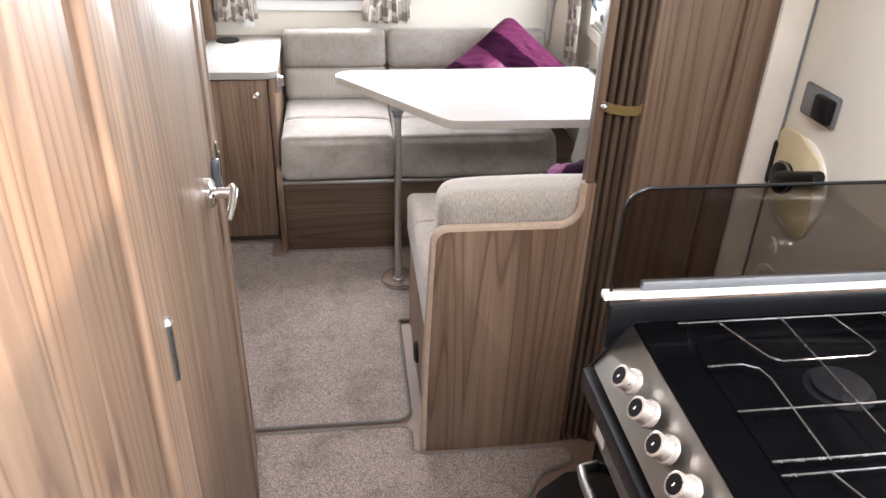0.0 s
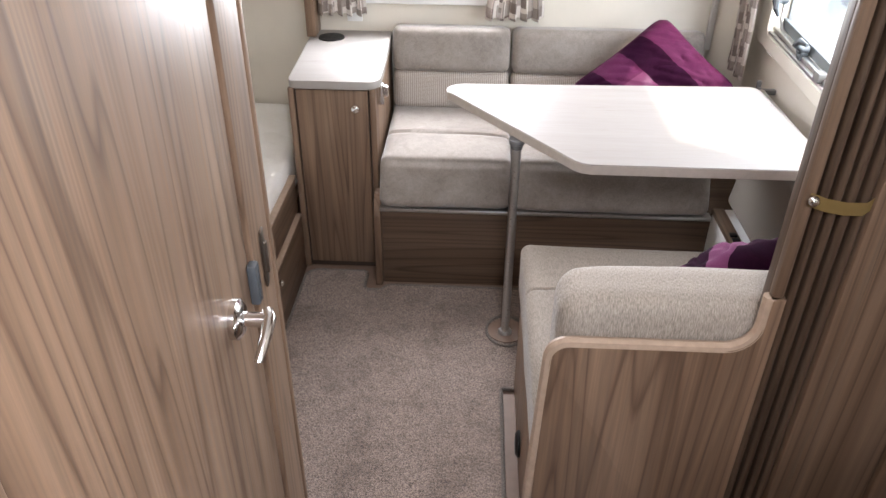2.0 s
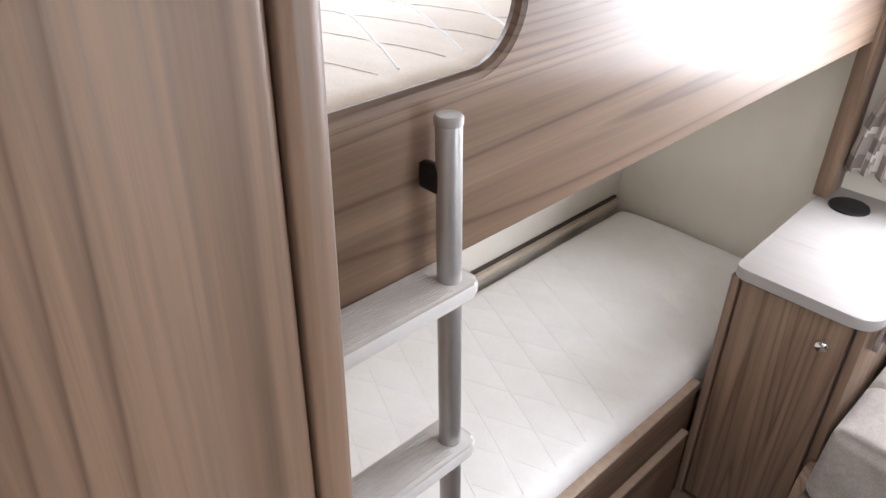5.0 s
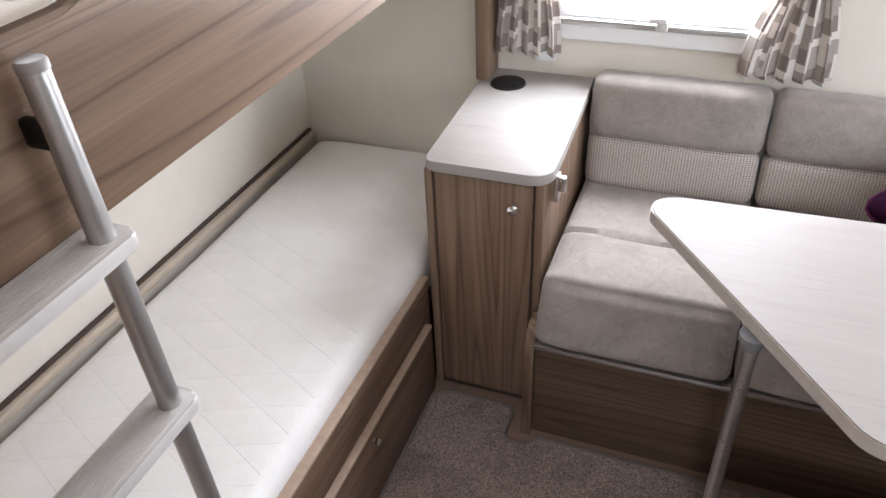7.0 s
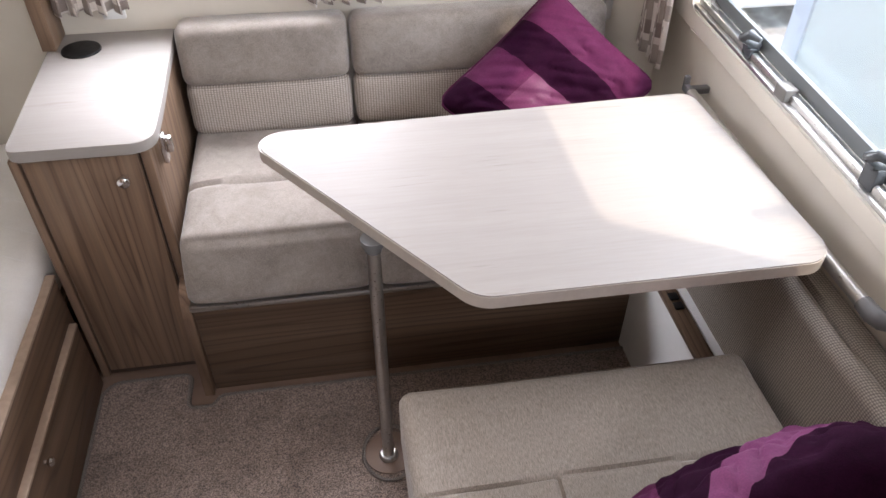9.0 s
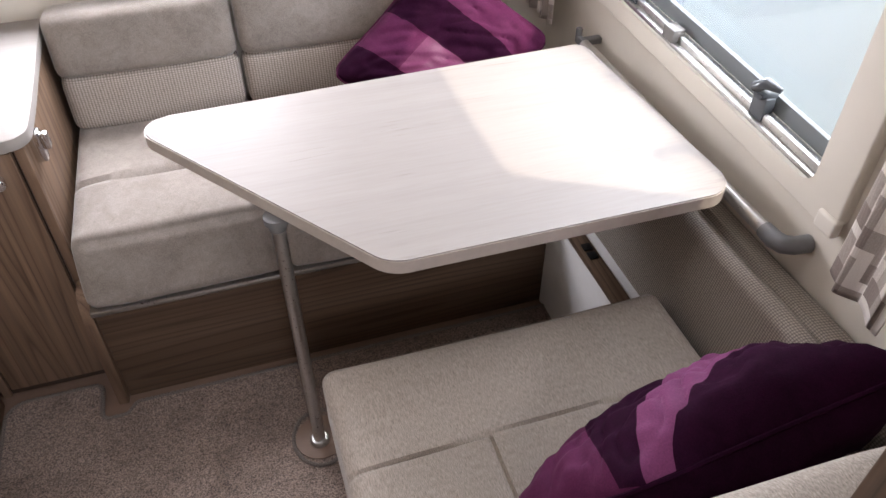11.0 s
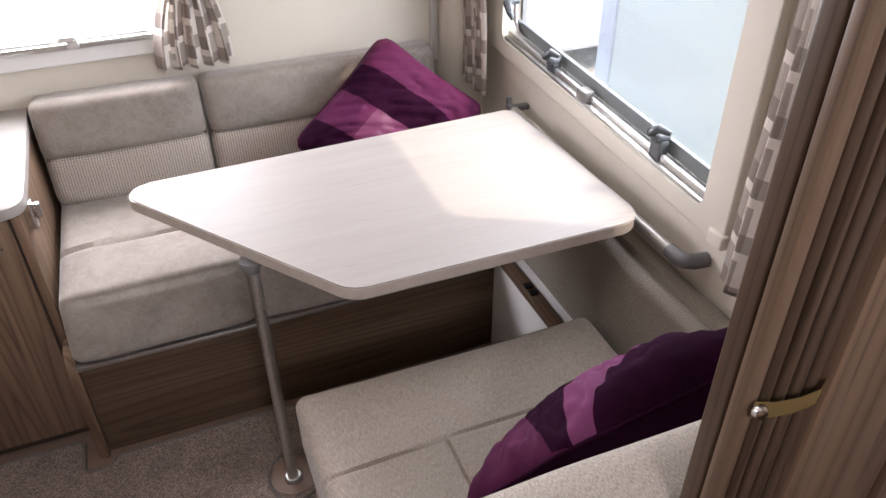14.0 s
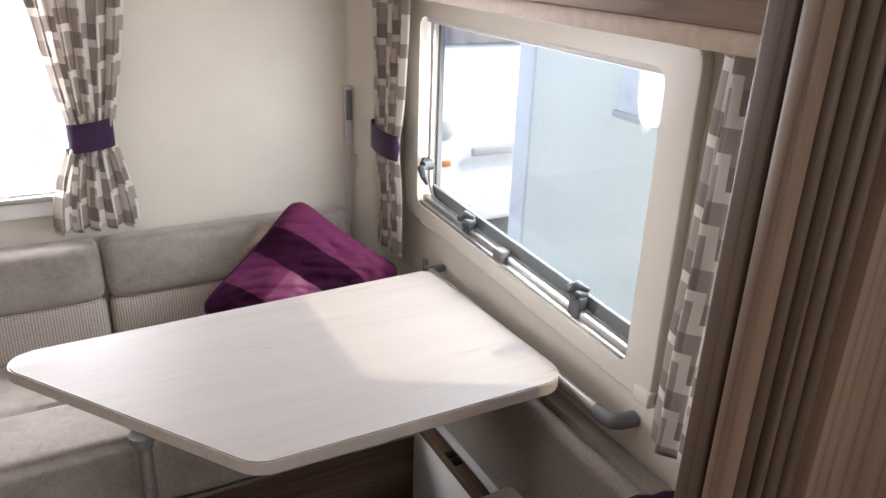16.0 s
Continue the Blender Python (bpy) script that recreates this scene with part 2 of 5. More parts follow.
def tabletop():
    m, nt, b = mat("pale_streaked_laminate", rough=0.5, spec=0.14)
    st = tex_noise(nt, place(nt, (0.06, 1, 1), (0, 0, -0.30)), 20, 5, 0.65, 0.3)
    fine = tex_noise(nt, place(nt, (0.06, 1, 1), (0, 0, -0.30)), 150, 3, 0.7)
    big = tex_noise(nt, place(nt, (0.5, 1, 1)), 6, 3)
    c = ramp(nt, st, [(0.28, (0.296, 0.275, 0.254)), (0.42, (0.326, 0.304, 0.284)), (0.7, (0.350, 0.328, 0.308))])
    c = mixc(nt, 0.16, c, ramp(nt, fine, [(0.3, (0.30, 0.273, 0.25)), (0.6, (0.43, 0.403, 0.38))]))
    # a few thin broken veins
    thin = tex_noise(nt, place(nt, (0.05, 1, 1), (0, 0, -0.34)), 62, 4, 0.7, 0.25)
    vein = math_node(nt, "MULTIPLY", ramp(nt, thin, [(0.60, (0, 0, 0)), (0.66, (0.6, 0.6, 0.6))]), ramp(nt, tex_noise(nt, place(nt, (0.35, 1, 1), (0, 0, -0.30)), 9, 3, 0.6), [(0.50, (0, 0, 0)), (0.62, (1, 1, 1))]))
    c = mixc(nt, vein, c, (0.20, 0.172, 0.152))
    c = mixc(nt, math_node(nt, "MULTIPLY", big, 0.2), c, (0.37, 0.342, 0.318))
    nt.links.new(c, b.inputs["Base Color"])
    bump(nt, b, fine, 0.05, 0.0005)
    return m


TOP = tabletop()
TOP_EDGE = plain("laminate_edging", (0.50, 0.455, 0.41), 0.45, 0, 0.08, 40)


def glass(name, tint, rough=0.0):
    """Thin acrylic or glass sheet: see-through, with a gloss that grows at a slant."""
    m = bpy.data.materials.new(name)
    m.use_nodes = True
    nt = m.node_tree
    nt.nodes.remove(nt.nodes["Principled BSDF"])
    tr = node(nt, "ShaderNodeBsdfTransparent", Color=(*tint, 1))
    gl = node(nt, "ShaderNodeBsdfGlossy", Color=(1, 1, 1, 1), Roughness=rough)
    lw = node(nt, "ShaderNodeLayerWeight", Blend=0.5)
    fac = math_node(nt, "MULTIPLY_ADD", math_node(nt, "POWER", lw.outputs["Facing"], 4.0), 0.5, 0.025)
    mx = nt.nodes.new("ShaderNodeMixShader")
    nt.links.new(fac, mx.inputs[0])
    nt.links.new(tr.outputs[0], mx.inputs[1])
    nt.links.new(gl.outputs[0], mx.inputs[2])
    nt.links.new(mx.outputs[0], nt.nodes["Material Output"].inputs[0])
    return m


CLEAR = glass("clear_acrylic", (0.86, 0.89, 0.885))
SMOKED = glass("smoked_glass", (0.50, 0.475, 0.45))


def curtain_cloth():
    m, nt, b = mat("patterned_curtain", rough=0.85, spec=0.15)
    uv = place(nt, (1, 1, 1), coord="UV")
    sp = nt.nodes.new("ShaderNodeSeparateXYZ")
    nt.links.new(uv, sp.inputs[0])
    white, greige, taupe = (0.78, 0.735, 0.69), (0.44, 0.392, 0.355), (0.225, 0.18, 0.165)

    def cells(coord, size, count, shift=0.0):
        n = math_node(nt, "FLOOR", math_node(nt, "ADD", math_node(nt, "DIVIDE", coord, size), shift))
        return n, math_node(nt, "FLOORED_MODULO", n, count)

    def between(v, lo, hi):
        return math_node(nt, "MULTIPLY", math_node(nt, "GREATER_THAN", v, lo - 0.5), math_node(nt, "LESS_THAN", v, hi + 0.5))

    def both(*fs):
        out = fs[0]
        for f in fs[1:]:
            out = math_node(nt, "MULTIPLY", out, f)
        return out

    def either(*fs):
        out = fs[0]
        for f in fs[1:]:
            out = math_node(nt, "MAXIMUM", out, f)
        return out
    # interlocking satin shapes parted by off-white T and L strokes
    nu, cu = cells(sp.outputs[0], 0.018, 6.0)
    column = math_node(nt, "FLOOR", math_node(nt, "DIVIDE", nu, 6.0))
    nv = math_node(nt, "FLOOR", math_node(nt, "DIVIDE", sp.outputs[1], 0.018))
    cv = math_node(nt, "FLOORED_MODULO", math_node(nt, "ADD", nv, math_node(nt, "MULTIPLY", column, 2.0)), 6.0)
    stroke = either(both(between(cu, 0, 3), between(cv, 0, 0)), both(between(cu, 3, 3), between(cv, 0, 3)), both(between(cu, 0, 0), between(cv, 3, 5)), both(between(cu, 4, 5), between(cv, 3, 3)))
    block = either(both(between(cu, 1, 2), between(cv, 1, 2)), both(between(cu, 4, 5), between(cv, 4, 5)))
    woven = both(between(cu, 5, 5), between(cv, 0, 1))
    c = mixc(nt, block, greige, mixc(nt, 0.65, greige, taupe))
    c = mixc(nt, math_node(nt, "MULTIPLY", woven, 0.6), c, white)
    c = mixc(nt, stroke, c, white)
    fine = tex_noise(nt, place(nt, (1, 1, 1)), 500, 2, 0.7)
    c = mixc(nt, 0.2, c, ramp(nt, fine, [(0.3, (0.12, 0.10, 0.09)), (0.7, (0.8, 0.76, 0.72))]), "OVERLAY")
    nt.links.new(c, b.inputs["Base Color"])
    w = node(nt, "ShaderNodeTexWave", Scale=220.0)
    nt.links.new(place(nt, (1, 1, 1)), w.inputs["Vector"])
    bump(nt, b, w.outputs["Fac"], 0.25, 0.001)
    tl = node(nt, "ShaderNodeBsdfTranslucent")
    nt.links.new(c, tl.inputs[0])
    mx = node(nt, "ShaderNodeMixShader", Fac=0.3)
    nt.links.new(b.outputs[0], mx.inputs[1])
    nt.links.new(tl.outputs[0], mx.inputs[2])
    nt.links.new(mx.outputs[0], nt.nodes["Material Output"].inputs[0])
    return m


CURTAIN = curtain_cloth()


def mesh_screen():
    m, nt, b = mat("flyscreen_pleats", (0.42, 0.45, 0.46), 0.6)
    w = node(nt, "ShaderNodeTexWave", Scale=110.0)
    nt.links.new(place(nt, (0, 1, 1), (0.7, 0, 0)), w.inputs["Vector"])
    nt.links.new(ramp(nt, w.outputs["Fac"], [(0.3, (0.16, 0.18, 0.19)), (0.7, (0.6, 0.63, 0.64))]), b.inputs["Base Color"])
    return m


SCREEN = mesh_screen()

# ---- mesh helpers ----
BASE = {}


def thing(name, label, category, group="", at=(0, 0, 0)):
    ob = new(name)
    ob.empty_display_size = 0.1
    ob.location = at
    BASE[name if ob.name == name else ob.name] = Vector(at)
    return tagged(ob, label, category, group)


def finish(name, bm, material, smooth=40):
    bmesh.ops.recalc_face_normals(bm, faces=bm.faces)
    me = bpy.data.meshes.new(name)
    bm.to_mesh(me)
    bm.free()
    for m in material if isinstance(material, (list, tuple)) else [material]:
        me.materials.append(m)
    if smooth:
        me.shade_smooth()
        me.set_sharp_from_angle(angle=radians(smooth))
    return me


def part(name, bm, material, parent=None, label="", smooth=40):
    """Links a bmesh as one mesh under a thing or a part."""
    ob = new(name, finish(name, bm, material, smooth))
    if parent is not None:
        ob.parent = parent
        if parent.type == "EMPTY":
            ob.matrix_parent_inverse = Matrix.Translation(-BASE[parent.name])
    if label:
        ob["label"] = label
    return ob


def single(name, bm, material, label, category, group="", kind="", smooth=40):
    return tagged(part(name, bm, material, None, "", smooth), label, category, group, kind)


def add_box(bm, x0, x1, y0, y1, z0, z1, bevel=0.0, seg=2, m=None):
    r = bmesh.ops.create_cube(bm, size=1)
    vs = r["verts"]
    for v in vs:
        v.co = Vector(((x0 + x1) / 2 + v.co.x * (x1 - x0), (y0 + y1) / 2 + v.co.y * (y1 - y0), (z0 + z1) / 2 + v.co.z * (z1 - z0)))
    if bevel:
        es = list({e for v in vs for e in v.link_edges})
        r2 = bmesh.ops.bevel(bm, geom=es, offset=bevel, segments=seg, affect="EDGES", profile=0.5)
        vs = list({v for f in r2["faces"] for v in f.verts} | {v for v in vs if v.is_valid})
    if m is not None:
        bmesh.ops.transform(bm, matrix=m, verts=vs)
    return vs


def box(x0, x1, y0, y1, z0, z1, bevel=0.002, seg=2, m=None):
    bm = bmesh.new()
    add_box(bm, x0, x1, y0, y1, z0, z1, bevel, seg, m)
    return bm


def round_poly(pts, radii, seg=7):
    """A polygon's corners rounded."""
    out = []
    n = len(pts)
    for i, p in enumerate(pts):
        r = radii if isinstance(radii, (int, float)) else radii[i]
        p = Vector(p)
        a, c = Vector(pts[i - 1]) - p, Vector(pts[(i + 1) % n]) - p
        if r <= 0:
            out.append(p)
            continue
        half = a.angle(c) / 2
        if half > 1.565:
            out.append(p)
            continue
        d = min(r / math.tan(half), 0.49 * a.length, 0.49 * c.length)
        r = d * math.tan(half)
        a, c = a.normalized(), c.normalized()
        mid = p + (a + c).normalized() * (r / math.sin(half))
        s, e = p + a * d - mid, p + c * d - mid
        ang = math.atan2(s.x * e.y - s.y * e.x, s.x * e.x + s.y * e.y)
        for k in range(seg + 1):
            t = ang * k / seg
            out.append(mid + Vector((s.x * math.cos(t) - s.y * math.sin(t), s.x * math.sin(t) + s.y * math.cos(t))))
    return out


def add_prism(bm, poly, axis, lo, hi, bevel=0.0, seg=2):
    """A 2D polygon pushed along an axis: x takes (y, z), y takes (x, z), z takes (x, y)."""
    def to3(p, h):
        return {"x": (h, p[0], p[1]), "y": (p[0], h, p[1]), "z": (p[0], p[1], h)}[axis]
    a = [bm.verts.new(to3(p, lo)) for p in poly]
    b = [bm.verts.new(to3(p, hi)) for p in poly]
    fa, fb = bm.faces.new(a), bm.faces.new(b)
    n = len(poly)
    for i in range(n):
        bm.faces.new((a[i], a[(i + 1) % n], b[(i + 1) % n], b[i]))
    if bevel:
        bmesh.ops.bevel(bm, geom=list({e for f in (fa, fb) for e in f.edges}), offset=bevel, segments=seg, affect="EDGES", profile=0.5)


def prism(poly, axis, lo, hi, bevel=0.0, seg=2):
    bm = bmesh.new()
    add_prism(bm, poly, axis, lo, hi, bevel, seg)
    return bm


def add_ring(bm, outer, inner, axis, lo, hi, bevel=0.0):
    """A flat frame between two outlines with the same number of corners."""
    def to3(p, h):
        return {"x": (h, p[0], p[1]), "y": (p[0], h, p[1]), "z": (p[0], p[1], h)}[axis]
    vs = [[bm.verts.new(to3(p, h)) for p in poly] for poly, h in ((outer, lo), (outer, hi), (inner, hi), (inner, lo))]
    n = len(outer)
    for k in range(4):
        for i in range(n):
            bm.faces.new((vs[k][i], vs[k][(i + 1) % n], vs[(k + 1) % 4][(i + 1) % n], vs[(k + 1) % 4][i]))
    if bevel:
        bm.edges.ensure_lookup_table()
        es = [e for e in bm.edges if {e.verts[0] in vs[1], e.verts[1] in vs[1]} == {True} or {e.verts[0] in vs[0], e.verts[1] in vs[0]} == {True}]
        bmesh.ops.bevel(bm, geom=es, offset=bevel, segments=3, affect="EDGES", profile=0.5)


def rect(a0, a1, b0, b1):
    return [(a0, b0), (a1, b0), (a1, b1), (a0, b1)]


def ring(a, b, ra, rb, axis, lo, hi, bevel=0.0, seg=7):
    bm = bmesh.new()
    add_ring(bm, round_poly(rect(*a), ra, seg), round_poly(rect(*b), rb, seg), axis, lo, hi, bevel)
    return bm


def add_tube(bm, pts, r, sides=12, caps=True):
    """A round bar along points; r may be a list."""
    pts = [Vector(p) for p in pts]
    rows, up = [], None
    for i, p in enumerate(pts):
        d = (pts[min(i + 1, len(pts) - 1)] - pts[max(i - 1, 0)]).normalized()
        if up is None:
            up = d.orthogonal().normalized()
        up = (up - d * up.dot(d)).normalized()
        side = d.cross(up)
        rr = r[i] if isinstance(r, (list, tuple)) else r
        rows.append([bm.verts.new(p + rr * (math.cos(a) * up + math.sin(a) * side)) for a in (2 * math.pi * k / sides for k in range(sides))])
    for a, b in zip(rows, rows[1:]):
        for k in range(sides):
            bm.faces.new((a[k], a[(k + 1) % sides], b[(k + 1) % sides], b[k]))
    if caps:
        bm.faces.new(rows[0])
        bm.faces.new(rows[-1])


def tube(pts, r, sides=12, caps=True):
    bm = bmesh.new()
    add_tube(bm, pts, r, sides, caps)
    return bm


def lathe(profile, at, way, sides=20):
    """(radius, height) pairs turned about a line from at along way."""
    way = Vector(way).normalized()
    return tube([Vector(at) + way * (h + 1e-5 * i) for i, (r, h) in enumerate(profile)], [max(r, 1e-4) for r, h in profile], sides)


def soft_box(x0, x1, y0, y1, z0, z1, r, step=0.02, fn=None, turn=None):
    """A cushion: a box with round edges on an even grid, pushed about by fn(point, normal-ish)."""
    c = Vector(((x0 + x1) / 2, (y0 + y1) / 2, (z0 + z1) / 2))
    h = Vector(((x1 - x0) / 2, (y1 - y0) / 2, (z1 - z0) / 2))
    r = min(r, *(0.98 * a for a in h))
    n = [max(4, round(2 * a / step)) for a in h]
    bm = bmesh.new()
    made = {}

    def vert(p):
        key = tuple(round(a * 1e5) for a in p)
        if key not in made:
            q = Vector([max(-h[i] + r, min(h[i] - r, p[i])) for i in range(3)])
            d = Vector(p) - q
            d = d.normalized() if d.length > 1e-9 else Vector((0, 0, 0))
            w = c + q + d * r
            if fn:
                w = fn(w, d)
            made[key] = bm.verts.new(turn @ w if turn else w)
        return made[key]
    for k in range(3):
        i, j = (k + 1) % 3, (k + 2) % 3
        for s in (-1, 1):
            for a in range(n[i]):
                for b in range(n[j]):
                    quad = []
                    for da, db in ((0, 0), (1, 0), (1, 1), (0, 1)):
                        p = [0, 0, 0]
                        p[k] = s * h[k]
                        p[i] = -h[i] + 2 * h[i] * (a + da) / n[i]
                        p[j] = -h[j] + 2 * h[j] * (b + db) / n[j]
                        quad.append(vert(p))
                    if len(set(quad)) == 4:
                        bm.faces.new(quad)
    return bm


def groove(d, width, depth):
    return -depth * math.exp(-(d / width) ** 2)

# ---- setting ----
XL, XR, YN, YF, ZC = -0.70, 1.46, -1.60, 3.60, 1.95


def structure(name, bm, material, label, category, smooth=40):
    return single(name, bm, material, label, category, "", "structure", smooth)


def walls():
    structure("floor", box(XL - 0.04, XR + 0.04, YN - 0.04, YF + 0.04, -0.04, 0.0, 0), DISC, "brown vinyl caravan floor under the loose carpets", "floor")
    # hole above the upper bunk is added for its fill lamp, unseen
    bm = bmesh.new()
    for y0, y1, z0, z1 in ((YN - 0.04, 2.10, 0, ZC), (2.10, 2.80, 0, 1.48), (2.10, 2.80, 1.76, ZC), (2.80, YF + 0.04, 0, ZC)):
        add_box(bm, XL - 0.04, XL, y0, y1, z0, z1)
    structure("wall_left", bm, WALL, "cream wallboard behind the bunk beds", "wall")
    # far wall with the rear window's opening
    bm = bmesh.new()
    for x0, x1, z0, z1 in ((XL, 0.085, 0, ZC), (0.605, XR, 0, ZC), (0.085, 0.605, 0, 0.86), (0.085, 0.605, 1.40, ZC)):
        add_box(bm, x0, x1, YF, YF + 0.04, z0, z1)
    structure("wall_far", bm, WALL, "cream wallboard around the rear window", "wall")
    # right wall: lounge window, added unseen kitchen opening
    bm = bmesh.new()
    for y0, y1, z0, z1 in ((YN, 0.15, 0, ZC), (0.15, 0.95, 0, 1.06), (0.15, 0.95, 1.50, ZC), (0.95, 2.375, 0, ZC), (2.375, 3.32, 0, 0.742), (2.375, 3.32, 1.345, ZC), (3.32, YF + 0.04, 0, ZC)):
        add_box(bm, XR, XR + 0.04, y0, y1, z0, z1)
    structure("wall_right", bm, WALL, "cream wallboard around the lounge window", "wall")
    # unseen end wall, with an opening added for the front fill lamp
    bm = bmesh.new()
    for x0, x1, z0, z1 in ((XL, XR, 0, 0.85), (XL, XR, 1.55, ZC), (XL, -0.40, 0.85, 1.55), (1.20, XR, 0.85, 1.55)):
        add_box(bm, x0, x1, YN - 0.04, YN, z0, z1)
    structure("wall_near", bm, WALL, "plain cream end wall of the caravan", "wall")
    # ceiling with two added, unseen openings; the first shapes the aisle sun patch
    bm = bmesh.new()
    holes = ((0.50, 0.87, 0.27, 0.74), (0.25, 0.95, 2.20, 2.70))
    xs = sorted({XL - 0.04, XR + 0.04, *(h[0] for h in holes), *(h[1] for h in holes)})
    ys = sorted({YN - 0.04, YF + 0.04, *(h[2] for h in holes), *(h[3] for h in holes)})
    for xa, xb in zip(xs, xs[1:]):
        for ya, yb in zip(ys, ys[1:]):
            mx, my = (xa + xb) / 2, (ya + yb) / 2
            if not any(h[0] < mx < h[1] and h[2] < my < h[3] for h in holes):
                add_box(bm, xa, xb, ya, yb, ZC, ZC + 0.04)
    structure("ceiling", bm, CEILING, "plain white caravan ceiling", "ceiling")
    # unseen opaque lid, added so no sun falls through the lounge opening
    structure("lounge_roof_blocker", box(0.23, 0.97, 2.18, 2.72, 1.992, 2.010, 0.004), WHITE_PL, "opaque white lid added over the unseen lounge roof opening to block the sun", "roof light")


walls()


CATCH_PL = plain("mid_grey_plastic", (0.17, 0.168, 0.163), 0.4)


def window_right():
    def dip(y):
        return -0.047 * (3.29 - y)

    def lowered(bm):
        for v in bm.verts:
            if v.co.z < 1.0:
                v.co.z += dip(v.co.y)
        return bm
    th = thing("window_1", "cream framed acrylic lounge window with smoked latches", "window", at=(XR, 2.870, 0.762))
    th["kind"] = "structure"
    part("window_frame", lowered(ring((2.350, 3.392, 0.762, 1.357), (2.424, 3.304, 0.806, 1.310), 0.035, 0.03, "x", XR - 0.022, XR + 0.012, 0.006)), PLASTIC, th)
    part("reveal", lowered(ring((2.373, 3.322, 0.785, 1.349), (2.396, 3.306, 0.816, 1.325), 0.03, 0.03, "x", XR + 0.012, XR + 0.045)), PLASTIC, th)
    part("pane", lowered(prism(round_poly(rect(2.365, 3.335, 0.772, 1.357), 0.05), "x", XR + 0.048, XR + 0.052)), CLEAR, th, "clear tinted acrylic pane")
    part("seal", lowered(ring((2.394, 3.308, 0.812, 1.328), (2.402, 3.294, 0.826, 1.318), 0.03, 0.03, "x", XR + 0.034, XR + 0.046)), GREY_PL, th, "dark rubber seal")
    bar = bmesh.new()
    add_box(bm=bar, x0=XR - 0.012, x1=XR + 0.008, y0=2.428, y1=3.290, z0=0.819, z1=0.837, bevel=0.005)
    add_box(bar, XR - 0.022, XR - 0.006, 2.428, 3.290, 0.812, 0.822, 0.003)
    part("blind_rail", lowered(bar), ALU, th, "bright aluminium blind rail")
    part("blind_catch", box(XR - 0.026, XR + 0.002, 2.855, 2.895, 0.800, 0.828, 0.004), CATCH_PL, th, "grey plastic catch")
    part("flyscreen", lowered(box(XR + 0.010, XR + 0.020, 2.430, 3.280, 0.834, 0.866, 0.001)), SCREEN, th, "pleated grey flyscreen")
    top = bmesh.new()
    add_box(top, XR - 0.006, XR + 0.014, 2.420, 3.295, 1.294, 1.308, 0.004)
    part("blind_cassette", top, PALE_PL, th, "pale grey blind cassette")
    side = bmesh.new()
    add_tube(side, [(XR + 0.004, 3.282, 1.300), (XR + 0.004, 3.282, 0.892), (XR + 0.004, 3.275, 0.862), (XR + 0.004, 3.252, 0.837), (XR + 0.004, 3.220, 0.830)], 0.006, 8)
    part("aluminium_edge", side, ALU, th)
    for y, z, a in ((2.595, 0.834, 0), (3.040, 0.834, 0), (3.282, 0.922, 90)):
        lt = bmesh.new()
        m = Matrix.Translation((XR - 0.006, y, z)) @ Matrix.Rotation(radians(a), 4, "X")
        add_tube(lt, [m @ Vector((0.012, 0, 0.0)), m @ Vector((-0.014, 0, 0.006))], [0.017, 0.013], 16)
        add_tube(lt, [m @ Vector((-0.006, -0.006, 0.006)), m @ Vector((-0.026, -0.004, 0.020)), m @ Vector((-0.024, -0.022, 0.034)), m @ Vector((-0.012, -0.045, 0.030))], [0.009, 0.011, 0.010, 0.005], 10)
        add_box(lt, -0.010, 0.012, -0.018, 0.018, -0.014 + (0 if a else dip(y)), -0.002, 0.004, 2, m)
        part("latch", lt, SMOKE_PL, th, "smoked plastic window latch")
    part("corner_cap", box(XR - 0.028, XR - 0.010, 2.346, 2.390, 0.716, 0.750, 0.006, 3), PLASTIC, th, "cream moulded corner cap")
    part("screw_cap", lathe([(0.004, 0), (0.004, 0.003), (0.0, 0.005)], (XR, 2.335, 0.967), (-1, 0, 0), 10), GREY_PL, th)


def window_rear():
    th = thing("window_2", "white framed rear window with a pale blue sill", "window", at=(0.345, YF, 0.80))
    th["kind"] = "structure"
    part("window_frame", ring((0.055, 0.635, 0.802, 1.42), (0.095, 0.595, 0.868, 1.39), 0.02, 0.03, "y", YF - 0.020, YF + 0.03, 0.005), WHITE_PL, th)
    part("window_sill", box(0.075, 0.615, YF - 0.034, YF - 0.018, 0.845, 0.862, 0.004), ALU, th, "pale aluminium blind rail")
    pane = part("pane", box(0.07, 0.62, YF + 0.044, YF + 0.048, 0.845, 1.41, 0), CLEAR, th, "clear acrylic pane")
    pane.visible_shadow = False
    lt = bmesh.new()
    add_box(lt, 0.335, 0.363, YF - 0.046, YF - 0.020, 0.848, 0.884, 0.005)
    add_box(lt, 0.318, 0.360, YF - 0.058, YF - 0.044, 0.872, 0.886, 0.004)
    part("latch", lt, PALE_PL, th, "grey window latch")
    lt = bmesh.new()
    add_tube(lt, [(0.60, YF - 0.022, 0.955), (0.60, YF - 0.045, 0.96), (0.595, YF - 0.05, 0.985)], 0.009, 8)
    part("side_latch", lt, SMOKE_PL, th, "smoked plastic window latch")


window_right()
window_rear()
structure("corner_panel", prism([(1.352, YF), (XR, YF), (XR, 3.475)], "z", 0, ZC), WALL, "cream slanted corner panel between rear wall and window wall", "trim")
